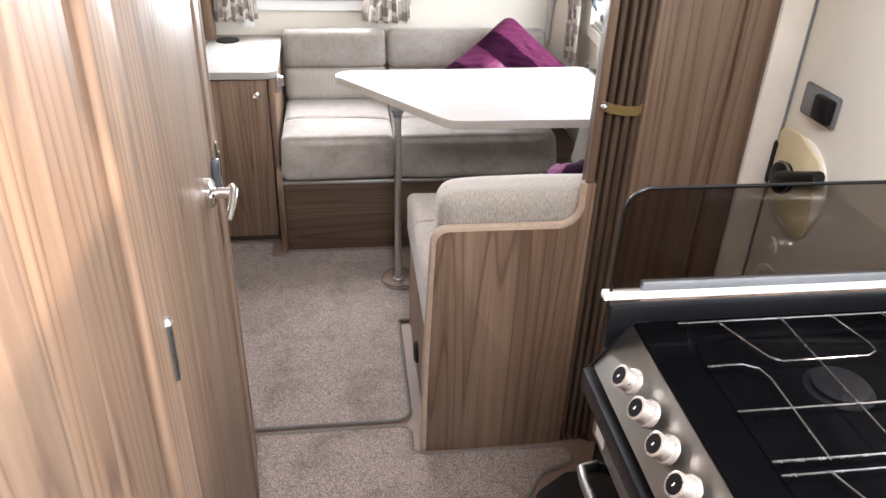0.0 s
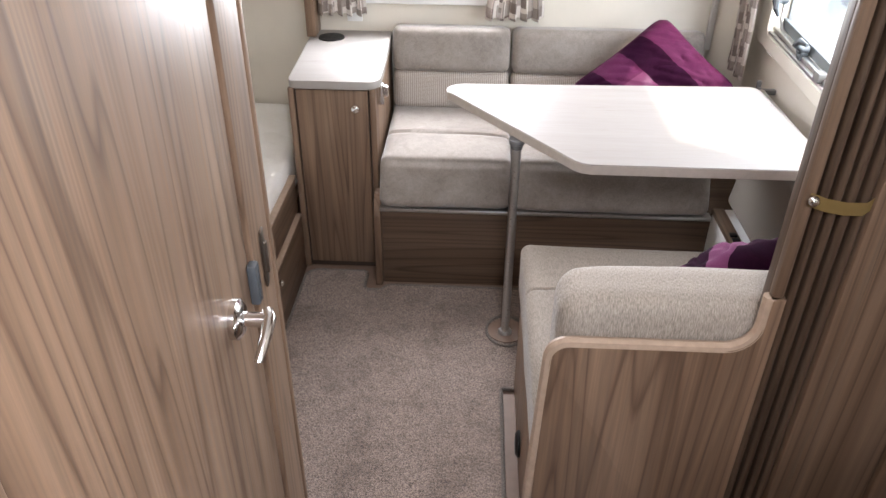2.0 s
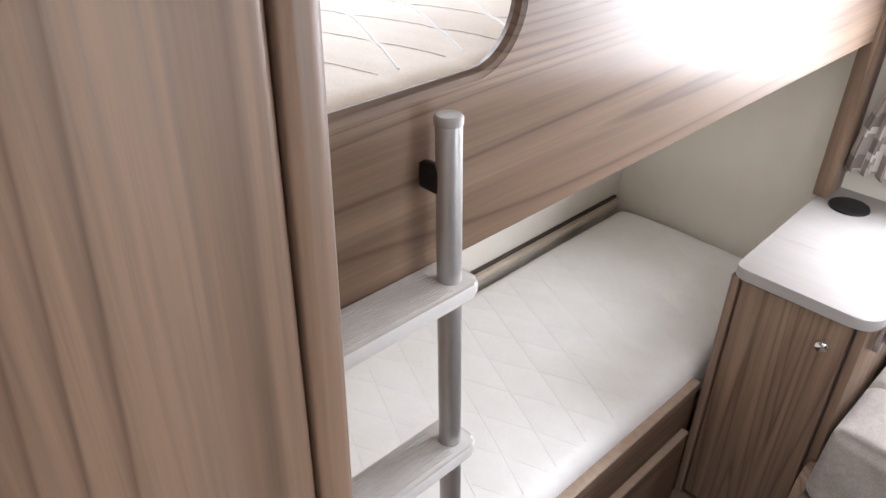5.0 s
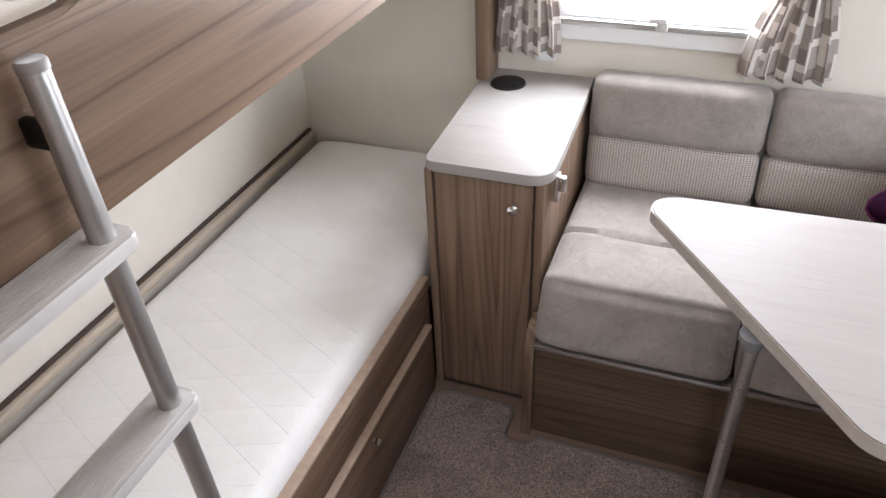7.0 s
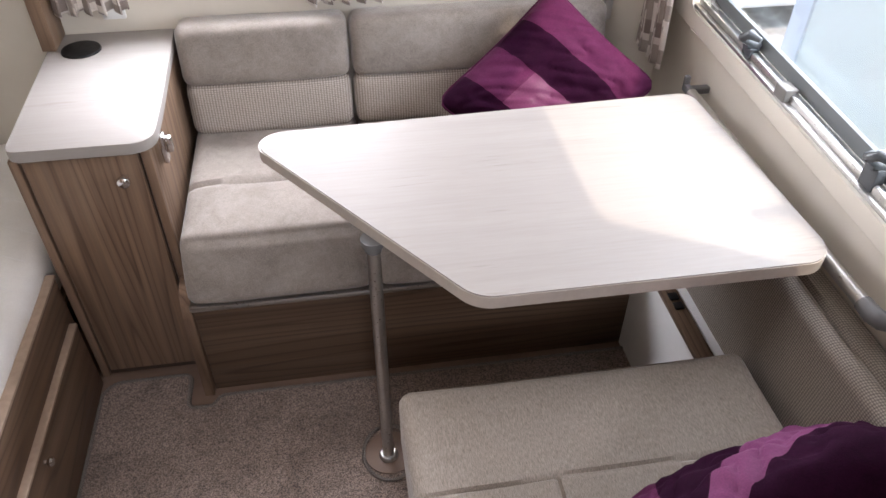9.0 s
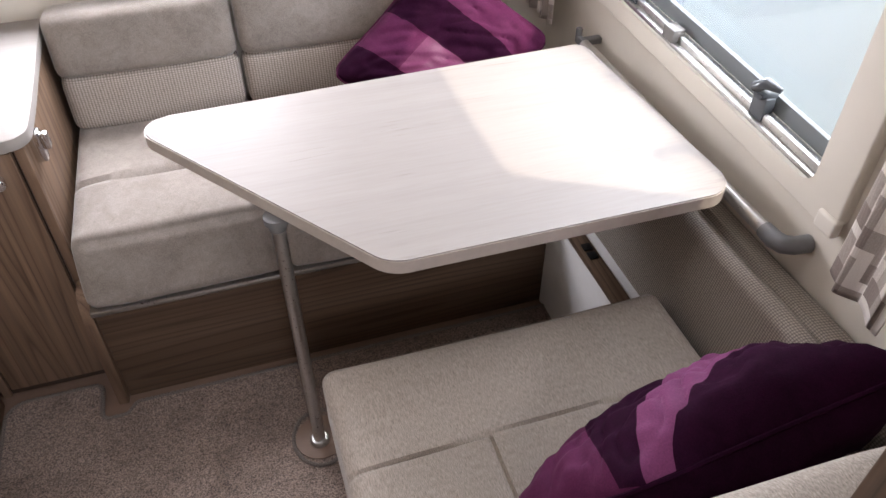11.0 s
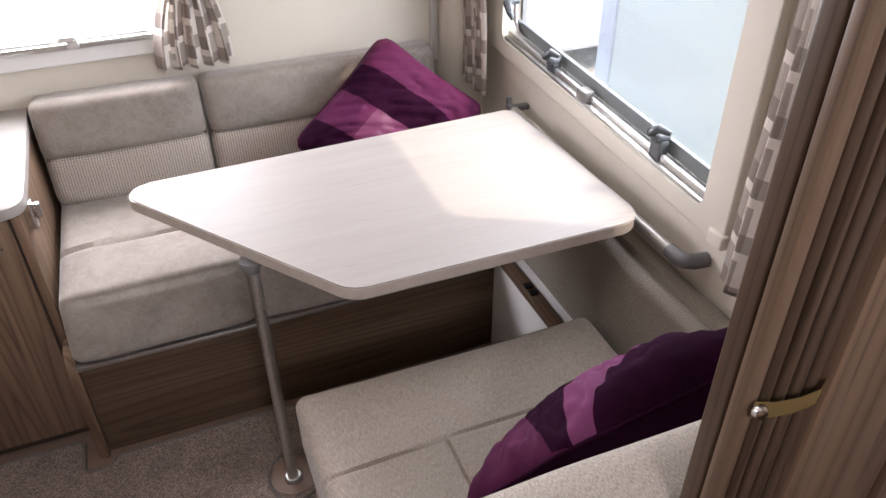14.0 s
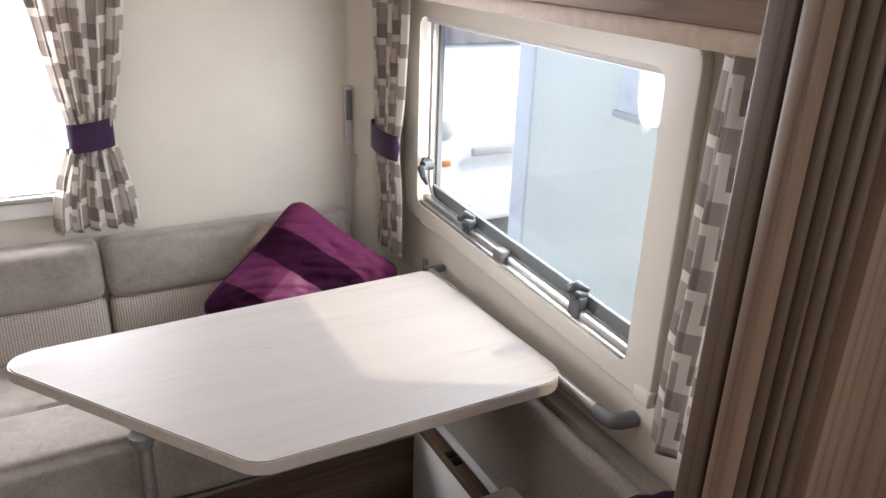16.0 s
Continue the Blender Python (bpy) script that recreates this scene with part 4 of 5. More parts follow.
# ---- bedside cabinet ----
def cabinet():
    th = thing("cabinet", "wood laminate cabinet with a pale top and cup recess", "cabinet", at=(0.06, 3.3, 0))
    part("body", box(-0.078, 0.190, 3.085, 3.595, 0.0, 0.672, 0.002), WOOD_Z, th)
    # dark strip in place of the shade below the cabinet door
    part("plinth_gap", box(-0.070, 0.172, 3.074, 3.086, 0.004, 0.024, 0), GROOVE, th)
    part("hinge_stile", box(-0.084, -0.064, 3.066, 3.086, 0.0, 0.672, 0.004), WOOD_Z, th)
    part("side_stile", box(0.173, 0.194, 3.068, 3.086, 0.0, 0.672, 0.006), WOOD_Z, th)
    # dark sheet for the shade round the cabinet door
    part("gap", box(-0.064, 0.173, 3.078, 3.087, 0.02, 0.668, 0), GROOVE, th)
    door = part("door", box(-0.058, 0.168, 3.064, 3.080, 0.026, 0.668, 0.003), WOOD_Z, th)
    knob = lathe([(0.008, 0.0), (0.007, 0.010), (0.0125, 0.014), (0.0145, 0.020), (0.0125, 0.026), (0.006, 0.029), (0.0, 0.0295)], (0.132, 3.065, 0.616), (0, -1, 0), 20)
    part("knob", knob, CHROME, door, "chrome push knob")
    poly = round_poly([(-0.078, 3.056), (0.208, 3.056), (0.206, 3.20), (0.192, 3.598), (-0.100, 3.598)], [0.022, 0.045, 0.0, 0, 0], 8)
    top = part("top", prism([(p.x, p.y) for p in poly], "z", 0.674, 0.70, 0.003), TOP, th)
    cup = bmesh.new()
    add_tube(cup, [(-0.016, 3.500, 0.700), (-0.016, 3.500, 0.7045)], [0.047, 0.045], 36)
    part("cup_recess", cup, BLACK_PL, th, "black round cup recess")
    lt = bmesh.new()
    add_box(lt, 0.189, 0.212, 3.125, 3.150, 0.600, 0.668, 0.003)
    add_box(lt, 0.208, 0.226, 3.128, 3.147, 0.625, 0.662, 0.004)
    part("side_catch", lt, CHROME, th, "chrome side catch")


cabinet()
structure("end_trim", box(-0.106, -0.072, 3.50, 3.598, 0.70, ZC, 0.004), WOOD_Z, "wood upright trim beside the rear window", "trim")
structure("pelmet_block", box(0.03, 0.085, YF - 0.012, YF, 0.735, 0.80, 0.003), WHITE_PL, "white plastic trim block below the rear window", "trim")


# ---- bunk beds ----
def quilt(p, size=0.105, ways=(0.62, -0.62), depth=0.0075):
    """Quilting: grooves along slanting sets of lines."""
    ks = [(p.x + p.y * w) / size for w in ways]
    return sum(groove((k - round(k)) * size / 2.48, 0.009, depth) for k in ks)


def stitches(shape, size, z, r, lift):
    """Thread lines along both sets of quilting grooves."""
    st = bmesh.new()
    for way, rr in ((2.27, r), (-2.27, 0.45 * r)):
        for k in range(-45, 45):
            run = []
            for i in range(60):
                x = -0.63 + 0.495 * i / 59
                y = (k * size - x) / way
                if 1.87 < y < 3.54:
                    run.append(shape(Vector((x, y, z)), Vector((0, 0, 1))) + Vector((0, 0, lift)))
            if len(run) > 3:
                add_tube(st, run, rr, 5)
    return st


def bunks():
    th = thing("lower_bunk", "wood laminate lower bunk box with a drop-down flap", "bunk bed", at=(-0.4, 2.7, 0))
    part("front_rail", box(-0.108, -0.090, 1.870, 3.064, 0.0, 0.362, 0.002), WOOD_Y, th)
    part("rail_lipping", box(-0.110, -0.086, 1.870, 3.064, 0.360, 0.369, 0.003), WOOD_EDGE, th, "pale edge lipping")
    flap = part("flap", box(-0.090, -0.074, 1.86, 3.036, 0.012, 0.228, 0.003), WOOD_Y, th, "drop-down flap")
    part("flap_lipping", box(-0.092, -0.072, 1.86, 3.036, 0.228, 0.237, 0.003), WOOD_EDGE, flap, "pale edge lipping")
    part("knob", lathe([(0.006, 0.0), (0.005, 0.006), (0.0095, 0.010), (0.0105, 0.014), (0.007, 0.018), (0, 0.0185)], (-0.075, 2.677, 0.200), (1, 0, 0), 16), CHROME, flap, "small chrome knob")
    part("base_board", box(XL + 0.002, -0.108, 1.870, 3.595, 0.24, 0.26, 0), WOOD_Y, th)
    part("wall_rail", box(XL + 0.002, -0.675, 1.870, 3.58, 0.410, 0.432, 0.005), WOOD_RAIL, th, "pale wood rail along the wall")
    # dark strip painted for the shadow line above the wall rail
    part("rail_gap", box(XL + 0.001, -0.690, 1.870, 3.58, 0.432, 0.440, 0), GROOVE, th)

    def fn(p, d):
        q = p.copy()
        if d.z > 0.2:
            q.z += quilt(p, 0.22, (2.27, -2.27), 0.0007) * min(1, d.z * 1.5) + 0.012 * (1 - ((p.x + 0.385) / 0.285) ** 4)
        if d.z >= 0 and d.x > 0.3:
            q.x += wob(p, 0.004, 6, 51)
        q.z += wob(p, 0.004, 3, 53)
        return q
    m = thing("lower_mattress", "ivory quilted mattress on the lower bunk", "mattress", "bunk mattresses", at=(-0.4, 2.7, 0.29))
    part("cover", soft_box(-0.668, -0.108, 1.876, 3.578, 0.262, 0.410, 0.035, 0.0125, fn), MATTRESS, m)
    part("stitching", stitches(fn, 0.22, 0.410, 0.0008, 0.0000), WHITE_PL, m, "white quilting thread")
    up = thing("upper_bunk", "wood laminate upper bunk with a swept guard board", "bunk bed", at=(-0.4, 2.7, 1.08))
    pts = [(1.870, 1.079), (3.50, 1.083), (3.50, 1.66), (2.326, 1.66), (2.316, 1.281), (1.870, 1.277)]
    poly = round_poly(pts, [0, 0, 0, 0.12, 0.075, 0], 10)
    part("guard_board", prism([(p.x, p.y) for p in poly], "x", -0.100, -0.080, 0.002), WOOD_Y, up)
    lp = bmesh.new()
    add_tube(lp, [Vector((-0.090, p.x, p.y)) for p in poly[3:]], 0.0098, 8)
    part("edge_lipping", lp, GROOVE_WOOD, up, "dark edge lipping")
    part("base_board", box(XL + 0.002, -0.100, 1.870, 3.595, 1.098, 1.116, 0), WALL, up, "cream bunk base")
    part("wall_rail", box(XL + 0.002, -0.660, 1.870, 3.58, 1.30, 1.39, 0.006), WOOD_EDGE, up, "pale wood rail along the wall")
    part("bearer", box(-0.108, -0.100, 1.870, 3.50, 1.081, 1.118, 0.002), WOOD_Y, up)

    def fn2(p, d):
        q = p.copy()
        if d.z > 0.2:
            q.z += quilt(p, 0.21, (2.27, -2.27), 0.002) + 0.014 * (1 - ((p.x + 0.38) / 0.29) ** 4)
        q.z += wob(p, 0.003, 3, 63)
        return q
    m = thing("upper_mattress", "ivory quilted mattress on the upper bunk", "mattress", "bunk mattresses", at=(-0.4, 2.7, 1.12))
    part("stitching", stitches(fn2, 0.21, 1.284, 0.0016, 0.0006), WHITE_PL, m, "white quilting thread")
    part("cover", soft_box(-0.66, -0.102, 1.876, 3.585, 1.118, 1.284, 0.014, 0.0125, fn2), MATTRESS_C, m)


WOOD_RAIL = plain("tan_wall_rail", (0.50, 0.42, 0.335), 0.5, 0, 0.06, 20)
GROOVE_WOOD = wood("dark_bunk_lipping", "y", 0.5, 0.4)
bunks()


def label_plate(y0, y1, z0, z1, word):
    th = thing("warning_label", "white warning sticker with black print on the bunk board", "label", "warning stickers", at=(-0.0795, (y0 + y1) / 2, z0))
    part("paper", box(-0.0800, -0.0794, y0, y1, z0, z1, 0), PAPER, th, "", 0)
    cu = bpy.data.curves.new("lettering", "FONT")
    cu.body, cu.size, cu.align_x, cu.extrude = word, 0.0058, "CENTER", 0.0002
    ob = new("lettering", cu)
    ob.matrix_world = Matrix.Translation((-0.0791, (y0 + y1) / 2, z1 - 0.0070)) @ Euler((radians(90), 0, radians(90))).to_matrix().to_4x4()
    dg = bpy.context.evaluated_depsgraph_get()
    me = bpy.data.meshes.new_from_object(ob.evaluated_get(dg))
    me.transform(ob.matrix_world)
    bpy.data.objects.remove(ob)
    me.materials.clear()
    me.materials.append(INK)
    tx = new("lettering", me)
    tx.parent = th
    tx.matrix_parent_inverse = Matrix.Translation(-BASE[th.name])
    bars = bmesh.new()
    for k, w in enumerate((0.82, 0.9, 0.5)):
        zc = z1 - 0.0106 - 0.0036 * k
        hw = (y1 - y0) / 2 * w
        add_box(bars, -0.0794, -0.0791, (y0 + y1) / 2 - hw, (y0 + y1) / 2 + hw, zc, zc + 0.0018)
    part("small_print", bars, PRINT, th, "", 0)


PRINT = plain("grey_small_print", (0.35, 0.35, 0.34), 0.6, 0, 0.3, 300)
label_plate(2.014, 2.056, 1.2505, 1.2710, "WARNING")
label_plate(2.013, 2.053, 1.2270, 1.2465, "WARNING")


def ladder():
    th = thing("ladder", "grey metal bunk ladder with ribbed plastic treads", "ladder", at=(0.0, 2.06, 0))

    def lean(z):
        return -0.004 - 0.038 * z
    for y in (2.178, 1.935):
        r = part("rail", tube([(lean(0.01), y, 0.01), (lean(1.262), y, 1.262)], 0.0136, 20), LADDER_GREY, th)
        part("end_cap", lathe([(0.0148, 0), (0.0148, 0.007), (0.0125, 0.010), (0, 0.0105)], (lean(1.262), y, 1.260), (-0.038, 0, 1), 20), CAP_PL, r, "grey end cap")
        part("foot", lathe([(0.018, 0), (0.018, 0.03), (0.0145, 0.035)], (lean(0), y, 0.0), (0, 0, 1), 16), GREY_PL, r, "grey rubber foot")
    for z in (1.085, 0.851, 0.617, 0.383, 0.149):
        c = lean(z)
        poly = round_poly([(c - 0.034, 1.912), (c + 0.026, 1.912), (c + 0.026, 2.203), (c - 0.034, 2.203)], 0.013, 6)
        tr = bmesh.new()
        add_prism(tr, [(p.x, p.y) for p in poly], "z", z - 0.018, z, 0.004)
        for k in range(12):
            x = c - 0.027 + 0.0040 * k
            add_box(tr, x, x + 0.0019, 1.945, 2.164, z - 0.001, z + 0.0008, 0)
        part("tread", tr, TREAD_PL, th, "ribbed grey plastic tread")
    hk = bmesh.new()
    add_box(hk, -0.082, -0.050, 2.164, 2.178, 1.186, 1.216, 0.005)
    part("hook", hk, BLACK_PL, th, "black plastic hook")


CAP_PL = plain("warm_grey_plastic", (0.27, 0.255, 0.24), 0.45)
TREAD_PL = plain("grey_tread_plastic", (0.54, 0.525, 0.505), 0.45)
LADDER_GREY = plain("matte_silver_grey", (0.46, 0.455, 0.445), 0.36, 0.85, 0.03, 60)
ladder()


# ---- curtains ----
def curtain(name, label, wall, a0, a1, top, waist, low, off, folds=5, amp=0.016, seed=0.0, low_tilt=0.0, centre_low=None, tie=True, spread=1.0):
    """A gathered curtain hanging along a wall ('y': far wall, 'x': window wall); waist None: untied.
    a0, a1: its ends at the top; off: its distance from the origin to the wall's side."""
    th = thing(name, label, "curtain", "patterned curtains", at=((a0 + a1) / 2, off, low) if wall == "y" else (off, (a0 + a1) / 2, low))
    bm = bmesh.new()
    uvl = bm.loops.layers.uv.new("UVMap")
    nu, nv = 90, 60
    mid0 = (a0 + a1) / 2
    width = a1 - a0
    rows = []
    for j in range(nv + 1):
        v = j / nv
        z = low + (top - low) * v
        w, c = width, mid0
        if waist:
            wz, ww, wc = waist
            if z > wz:
                k = min(1, (z - wz) / (top - wz))
                s = k ** 0.8
                w, c = ww + (width - ww) * s, wc + (mid0 - wc) * s
            else:
                k = (wz - z) / (wz - low)
                s = math.sin(min(1, k) * math.pi / 2)
                w = ww + (width * spread - ww) * s
                c = wc + ((centre_low if centre_low is not None else wc) - wc) * s
        elif centre_low is not None:
            c = centre_low + (mid0 - centre_low) * v
            w = width * (spread + (1 - spread) * v)
        row = []
        for i in range(nu + 1):
            u = i / nu
            ph = folds * 2 * math.pi * u + 0.5 * math.sin(3 * v + seed) + seed
            d = amp * (0.65 + 0.35 * math.sin(2.3 * u * 7 + seed)) * math.sin(ph) * (0.7 + 0.3 * w / width)
            d += 0.006 * noise.noise(Vector((5 * u + seed, 4 * v, seed)))
            a = c + (u - 0.5) * w + 0.006 * math.sin(2 * ph)
            zz = z + low_tilt * (u - 0.5) * (1 - v) + 0.006 * math.sin(ph + 1) * (1 - v)
            row.append((bm.verts.new((a, off + d, zz) if wall == "y" else (off + d, a, zz)), u * width * (1.6 if waist else 2.3), z))
        rows.append(row)
    for j in range(nv):
        for i in range(nu):
            q = (rows[j][i], rows[j][i + 1], rows[j + 1][i + 1], rows[j + 1][i])
            f = bm.faces.new([x[0] for x in q])
            for l, x in zip(f.loops, q):
                l[uvl].uv = (x[1], x[2])
    ob = part("cloth", bm, CURTAIN, th, "", 180)
    so = ob.modifiers.new("thickness", "SOLIDIFY")
    so.thickness = 0.0016
    if waist and tie:
        wz, ww, wc = waist
        tb = bmesh.new()
        pr = [(math.cos(t), math.sin(t)) for t in (2 * math.pi * k / 36 for k in range(37))]
        ring_rows = []
        for dz in (-0.036, -0.033, 0.033, 0.036):
            g = 1.0 if abs(dz) < 0.035 else 0.985
            ring_rows.append([tb.verts.new((wc + (ww / 2 + 0.010) * g * p[0], off + 0.026 * g * p[1], wz + dz + 0.006 * p[0]) if wall == "y" else (off + 0.026 * g * p[0], wc + (ww / 2 + 0.010) * g * p[1], wz + dz + 0.006 * p[1])) for p in pr])
        for ra, rb in zip(ring_rows, ring_rows[1:]):
            for i in range(36):
                tb.faces.new((ra[i], ra[i + 1], rb[i + 1], rb[i]))
        t = part("tieback", tb, BAND, th, "dark purple velvet tieback", 60)
        so = t.modifiers.new("thickness", "SOLIDIFY")
        so.thickness = 0.003
    return th


curtain("curtain", "grey and white block patterned curtain with a purple tieback", "y", 0.535, 0.775, 1.42, (1.012, 0.088, 0.650), 0.766, 3.545, 5, 0.017, 0.4, 0.0, 0.632, spread=0.86)
curtain("curtain", "grey and white block patterned curtain beside the cabinet", "y", -0.070, 0.135, 1.42, (1.008, 0.088, 0.022), 0.770, 3.550, 5, 0.016, 1.7, 0.0, 0.022, spread=0.85)
curtain("curtain", "grey and white block patterned corner curtain with a purple tieback", "x", 3.270, 3.520, 1.40, (0.966, 0.150, 3.415), 0.652, 1.390, 5, 0.016, 2.9, 0.0, 3.385, spread=0.66)
curtain("curtain", "grey and white block patterned curtain hanging by the concertina screen", "x", 2.155, 2.268, 1.40, None, 0.702, 1.388, 1.5, 0.013, 3.6, 0.01, 2.233, spread=1.02)
curtain("curtain", "grey and white block patterned curtain behind the concertina screen", "x", 2.04, 2.195, 1.40, None, 0.660, 1.428, 2.5, 0.016, 5.3, 0.02, 2.112, spread=1.06)


def bracket():
    th = thing("table_clip", "grey metal wall clip channel in the corner", "wall clip", at=(1.345, 3.598, 0.66))
    part("channel", box(1.335, 1.357, 3.580, 3.598, 0.66, 1.090, 0.003), PALE_PL, th)
    part("slot", box(1.337, 1.355, 3.574, 3.581, 0.990, 1.078, 0.002), GREY_PL, th, "dark slot")
    part("catch", box(1.352, 1.368, 3.572, 3.588, 0.845, 0.885, 0.003), PALE_PL, th)


bracket()


# ---- overhead locker above the window ----
def locker():
    th = thing("overhead_locker", "wood laminate overhead locker above the window", "locker", at=(1.3, 2.7, 1.40))
    part("body", box(1.20, 1.459, 1.99, 3.20, 1.395, ZC - 0.002, 0.003), WOOD_Y, th)
    part("door", box(1.18, 1.20, 2.0, 3.19, 1.41, ZC - 0.01, 0.003), WOOD_Y, th)
    part("pelmet", box(1.185, 1.205, 1.99, 3.20, 1.385, 1.41, 0.003), WOOD_EDGE, th)


locker()


# ---- concertina screen, its post and the entrance door ----
def concertina():
    th = thing("concertina_screen", "folded brown concertina screen held by a tan strap", "folding screen", at=(1.07, 1.87, 0))
    poly = round_poly([(0.994, 1.869), (1.006, 1.869), (1.006, 1.896), (0.994, 1.896)], 0.004, 5)
    part("leading_post", prism([(p.x, p.y) for p in poly], "z", 0.004, 1.93), WOOD_DARK, th)
    for k in range(4):
        x = 1.0225 + 0.0205 * k
        poly = round_poly([(x - 0.0072, 1.848), (x + 0.0072, 1.848), (x + 0.0072, 1.893 + 0.008 * k), (x - 0.0072, 1.893 + 0.008 * k)], 0.0070, 6)
        part("fold", prism([(p.x, p.y) for p in poly], "z", 0.004, 1.93), WOOD_DARK, th)
    # black strips set between the folds to stand for the shade there
    for k in range(4):
        x = 1.0122 + 0.0205 * k
        part("fold_gap_strip", box(x - 0.005, x + 0.005, 1.876, 1.888 + 0.008 * k, 0.004, 1.93, 0), BLACK_PL, th)
    st = bmesh.new()
    run = [(0.998, 1.843, 0.986), (1.006, 1.841, 0.984), (1.022, 1.839, 0.979), (1.052, 1.838, 0.974), (1.080, 1.839, 0.974), (1.094, 1.846, 0.980)]
    rows = [[st.verts.new((p[0], p[1], p[2] + dz)) for dz in (-0.011, 0.011)] for p in run]
    for a, b in zip(rows, rows[1:]):
        st.faces.new((a[0], b[0], b[1], a[1]))
    bmesh.ops.solidify(st, geom=st.faces[:], thickness=0.003)
    part("strap", st, BRASS, th, "tan leather strap")
    part("stud", lathe([(0.0085, 0), (0.0085, 0.003), (0.006, 0.007), (0, 0.008)], (1.004, 1.840, 0.985), (-0.3, -1, 0.1), 16), CHROME, th, "bright press stud")


concertina()


def entrance():
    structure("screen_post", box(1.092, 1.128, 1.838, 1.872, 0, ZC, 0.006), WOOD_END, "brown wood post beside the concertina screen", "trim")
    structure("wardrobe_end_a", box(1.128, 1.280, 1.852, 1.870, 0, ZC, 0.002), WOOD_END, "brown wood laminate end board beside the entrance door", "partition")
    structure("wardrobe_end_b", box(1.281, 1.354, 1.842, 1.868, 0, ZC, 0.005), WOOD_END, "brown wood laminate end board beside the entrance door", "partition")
    structure("door_trim", box(1.354, 1.428, 1.838, 1.880, 0, ZC, 0.012), WOOD_PALE, "pale wood-effect door jamb", "trim")
    structure("door_seal", box(1.428, 1.436, 1.846, 1.876, 0, ZC, 0.001), GREY_PL, "dark rubber seal beside the door jamb", "trim")
    th = thing("door_2", "cream moulded entrance door with a black lever handle", "door", at=(XR, 1.5, 0))
    th["kind"] = "structure"
    part("door_leaf", box(XR - 0.028, XR - 0.002, 1.235, 1.850, 0.02, 1.86, 0.012, 3), PLASTIC, th)
    part("recess_plate", prism([(p.x, p.y) for p in round_poly([(1.655, 0.745), (1.70, 0.735), (1.83, 0.80), (1.83, 0.94), (1.76, 0.945), (1.668, 0.915)], 0.02, 5)], "x", XR - 0.042, XR - 0.034, 0.003), PLASTIC_Y, th, "yellowed moulded handle recess")
    hd = bmesh.new()
    add_tube(hd, [(XR - 0.028, 1.768, 0.840), (XR - 0.06, 1.768, 0.840), (XR - 0.064, 1.768, 0.840)], [0.036, 0.034, 0.026], 24)
    add_tube(hd, [(XR - 0.055, 1.768, 0.840), (XR - 0.066, 1.715, 0.862), (XR - 0.066, 1.625, 0.905)], [0.018, 0.017, 0.014], 12)
    part("handle_boss", lathe([(0.105, 0), (0.105, 0.004), (0.098, 0.009), (0, 0.0092)], (XR - 0.028, 1.740, 0.835), (-1, 0, 0), 40), PLASTIC, th, "cream moulded disc round the handle")
    part("door_handle", hd, BLACK_PL, th, "black lever handle")
    part("handle_ring", lathe([(0.037, 0), (0.039, 0.003), (0.037, 0.006)], (XR - 0.050, 1.768, 0.840), (-1, 0, 0), 24), STEEL, th)
    part("keeper", box(XR - 0.045, XR - 0.028, 1.825, 1.843, 0.80, 0.90, 0.003), BLACK_PL, th)
    part("lower_cap", lathe([(0.022, 0), (0.020, 0.004), (0, 0.005)], (XR - 0.028, 1.764, 0.666), (-1, 0, 0), 20), PLASTIC, th)
    rib = bmesh.new()
    add_ring(rib, round_poly(rect(1.28, 1.80, 0.08, 0.62), 0.05, 6), round_poly(rect(1.295, 1.785, 0.095, 0.605), 0.045, 6), "x", XR - 0.034, XR - 0.026, 0.002)
    part("moulding", rib, PLASTIC, th)
    sk = thing("wall_switch", "dark grey switch plate beside the entrance door", "switch", at=(XR - 0.03, 1.74, 0.98))
    part("plate", box(XR - 0.036, XR - 0.028, 1.672, 1.795, 0.985, 1.052, 0.006), GREY_PL, sk)
    part("rocker", box(XR - 0.052, XR - 0.034, 1.678, 1.735, 0.992, 1.045, 0.006), BLACK_PL, sk, "black cover")


WOOD_PALE = plain("pale_wood_jamb", (0.60, 0.545, 0.475), 0.5, 0, 0.06, 14)
PLASTIC_Y = plain("yellowed_plastic", (0.62, 0.53, 0.33), 0.4, 0, 0.05)
entrance()


# ---- cooker with hob ----
KNOB_PL = plain("champagne_knob", (0.50, 0.455, 0.41), 0.30, 0.55, 0.04, 60)
BLACK_EN = plain("black_enamel", (0.005, 0.005, 0.006), 0.35, spec=0.25)


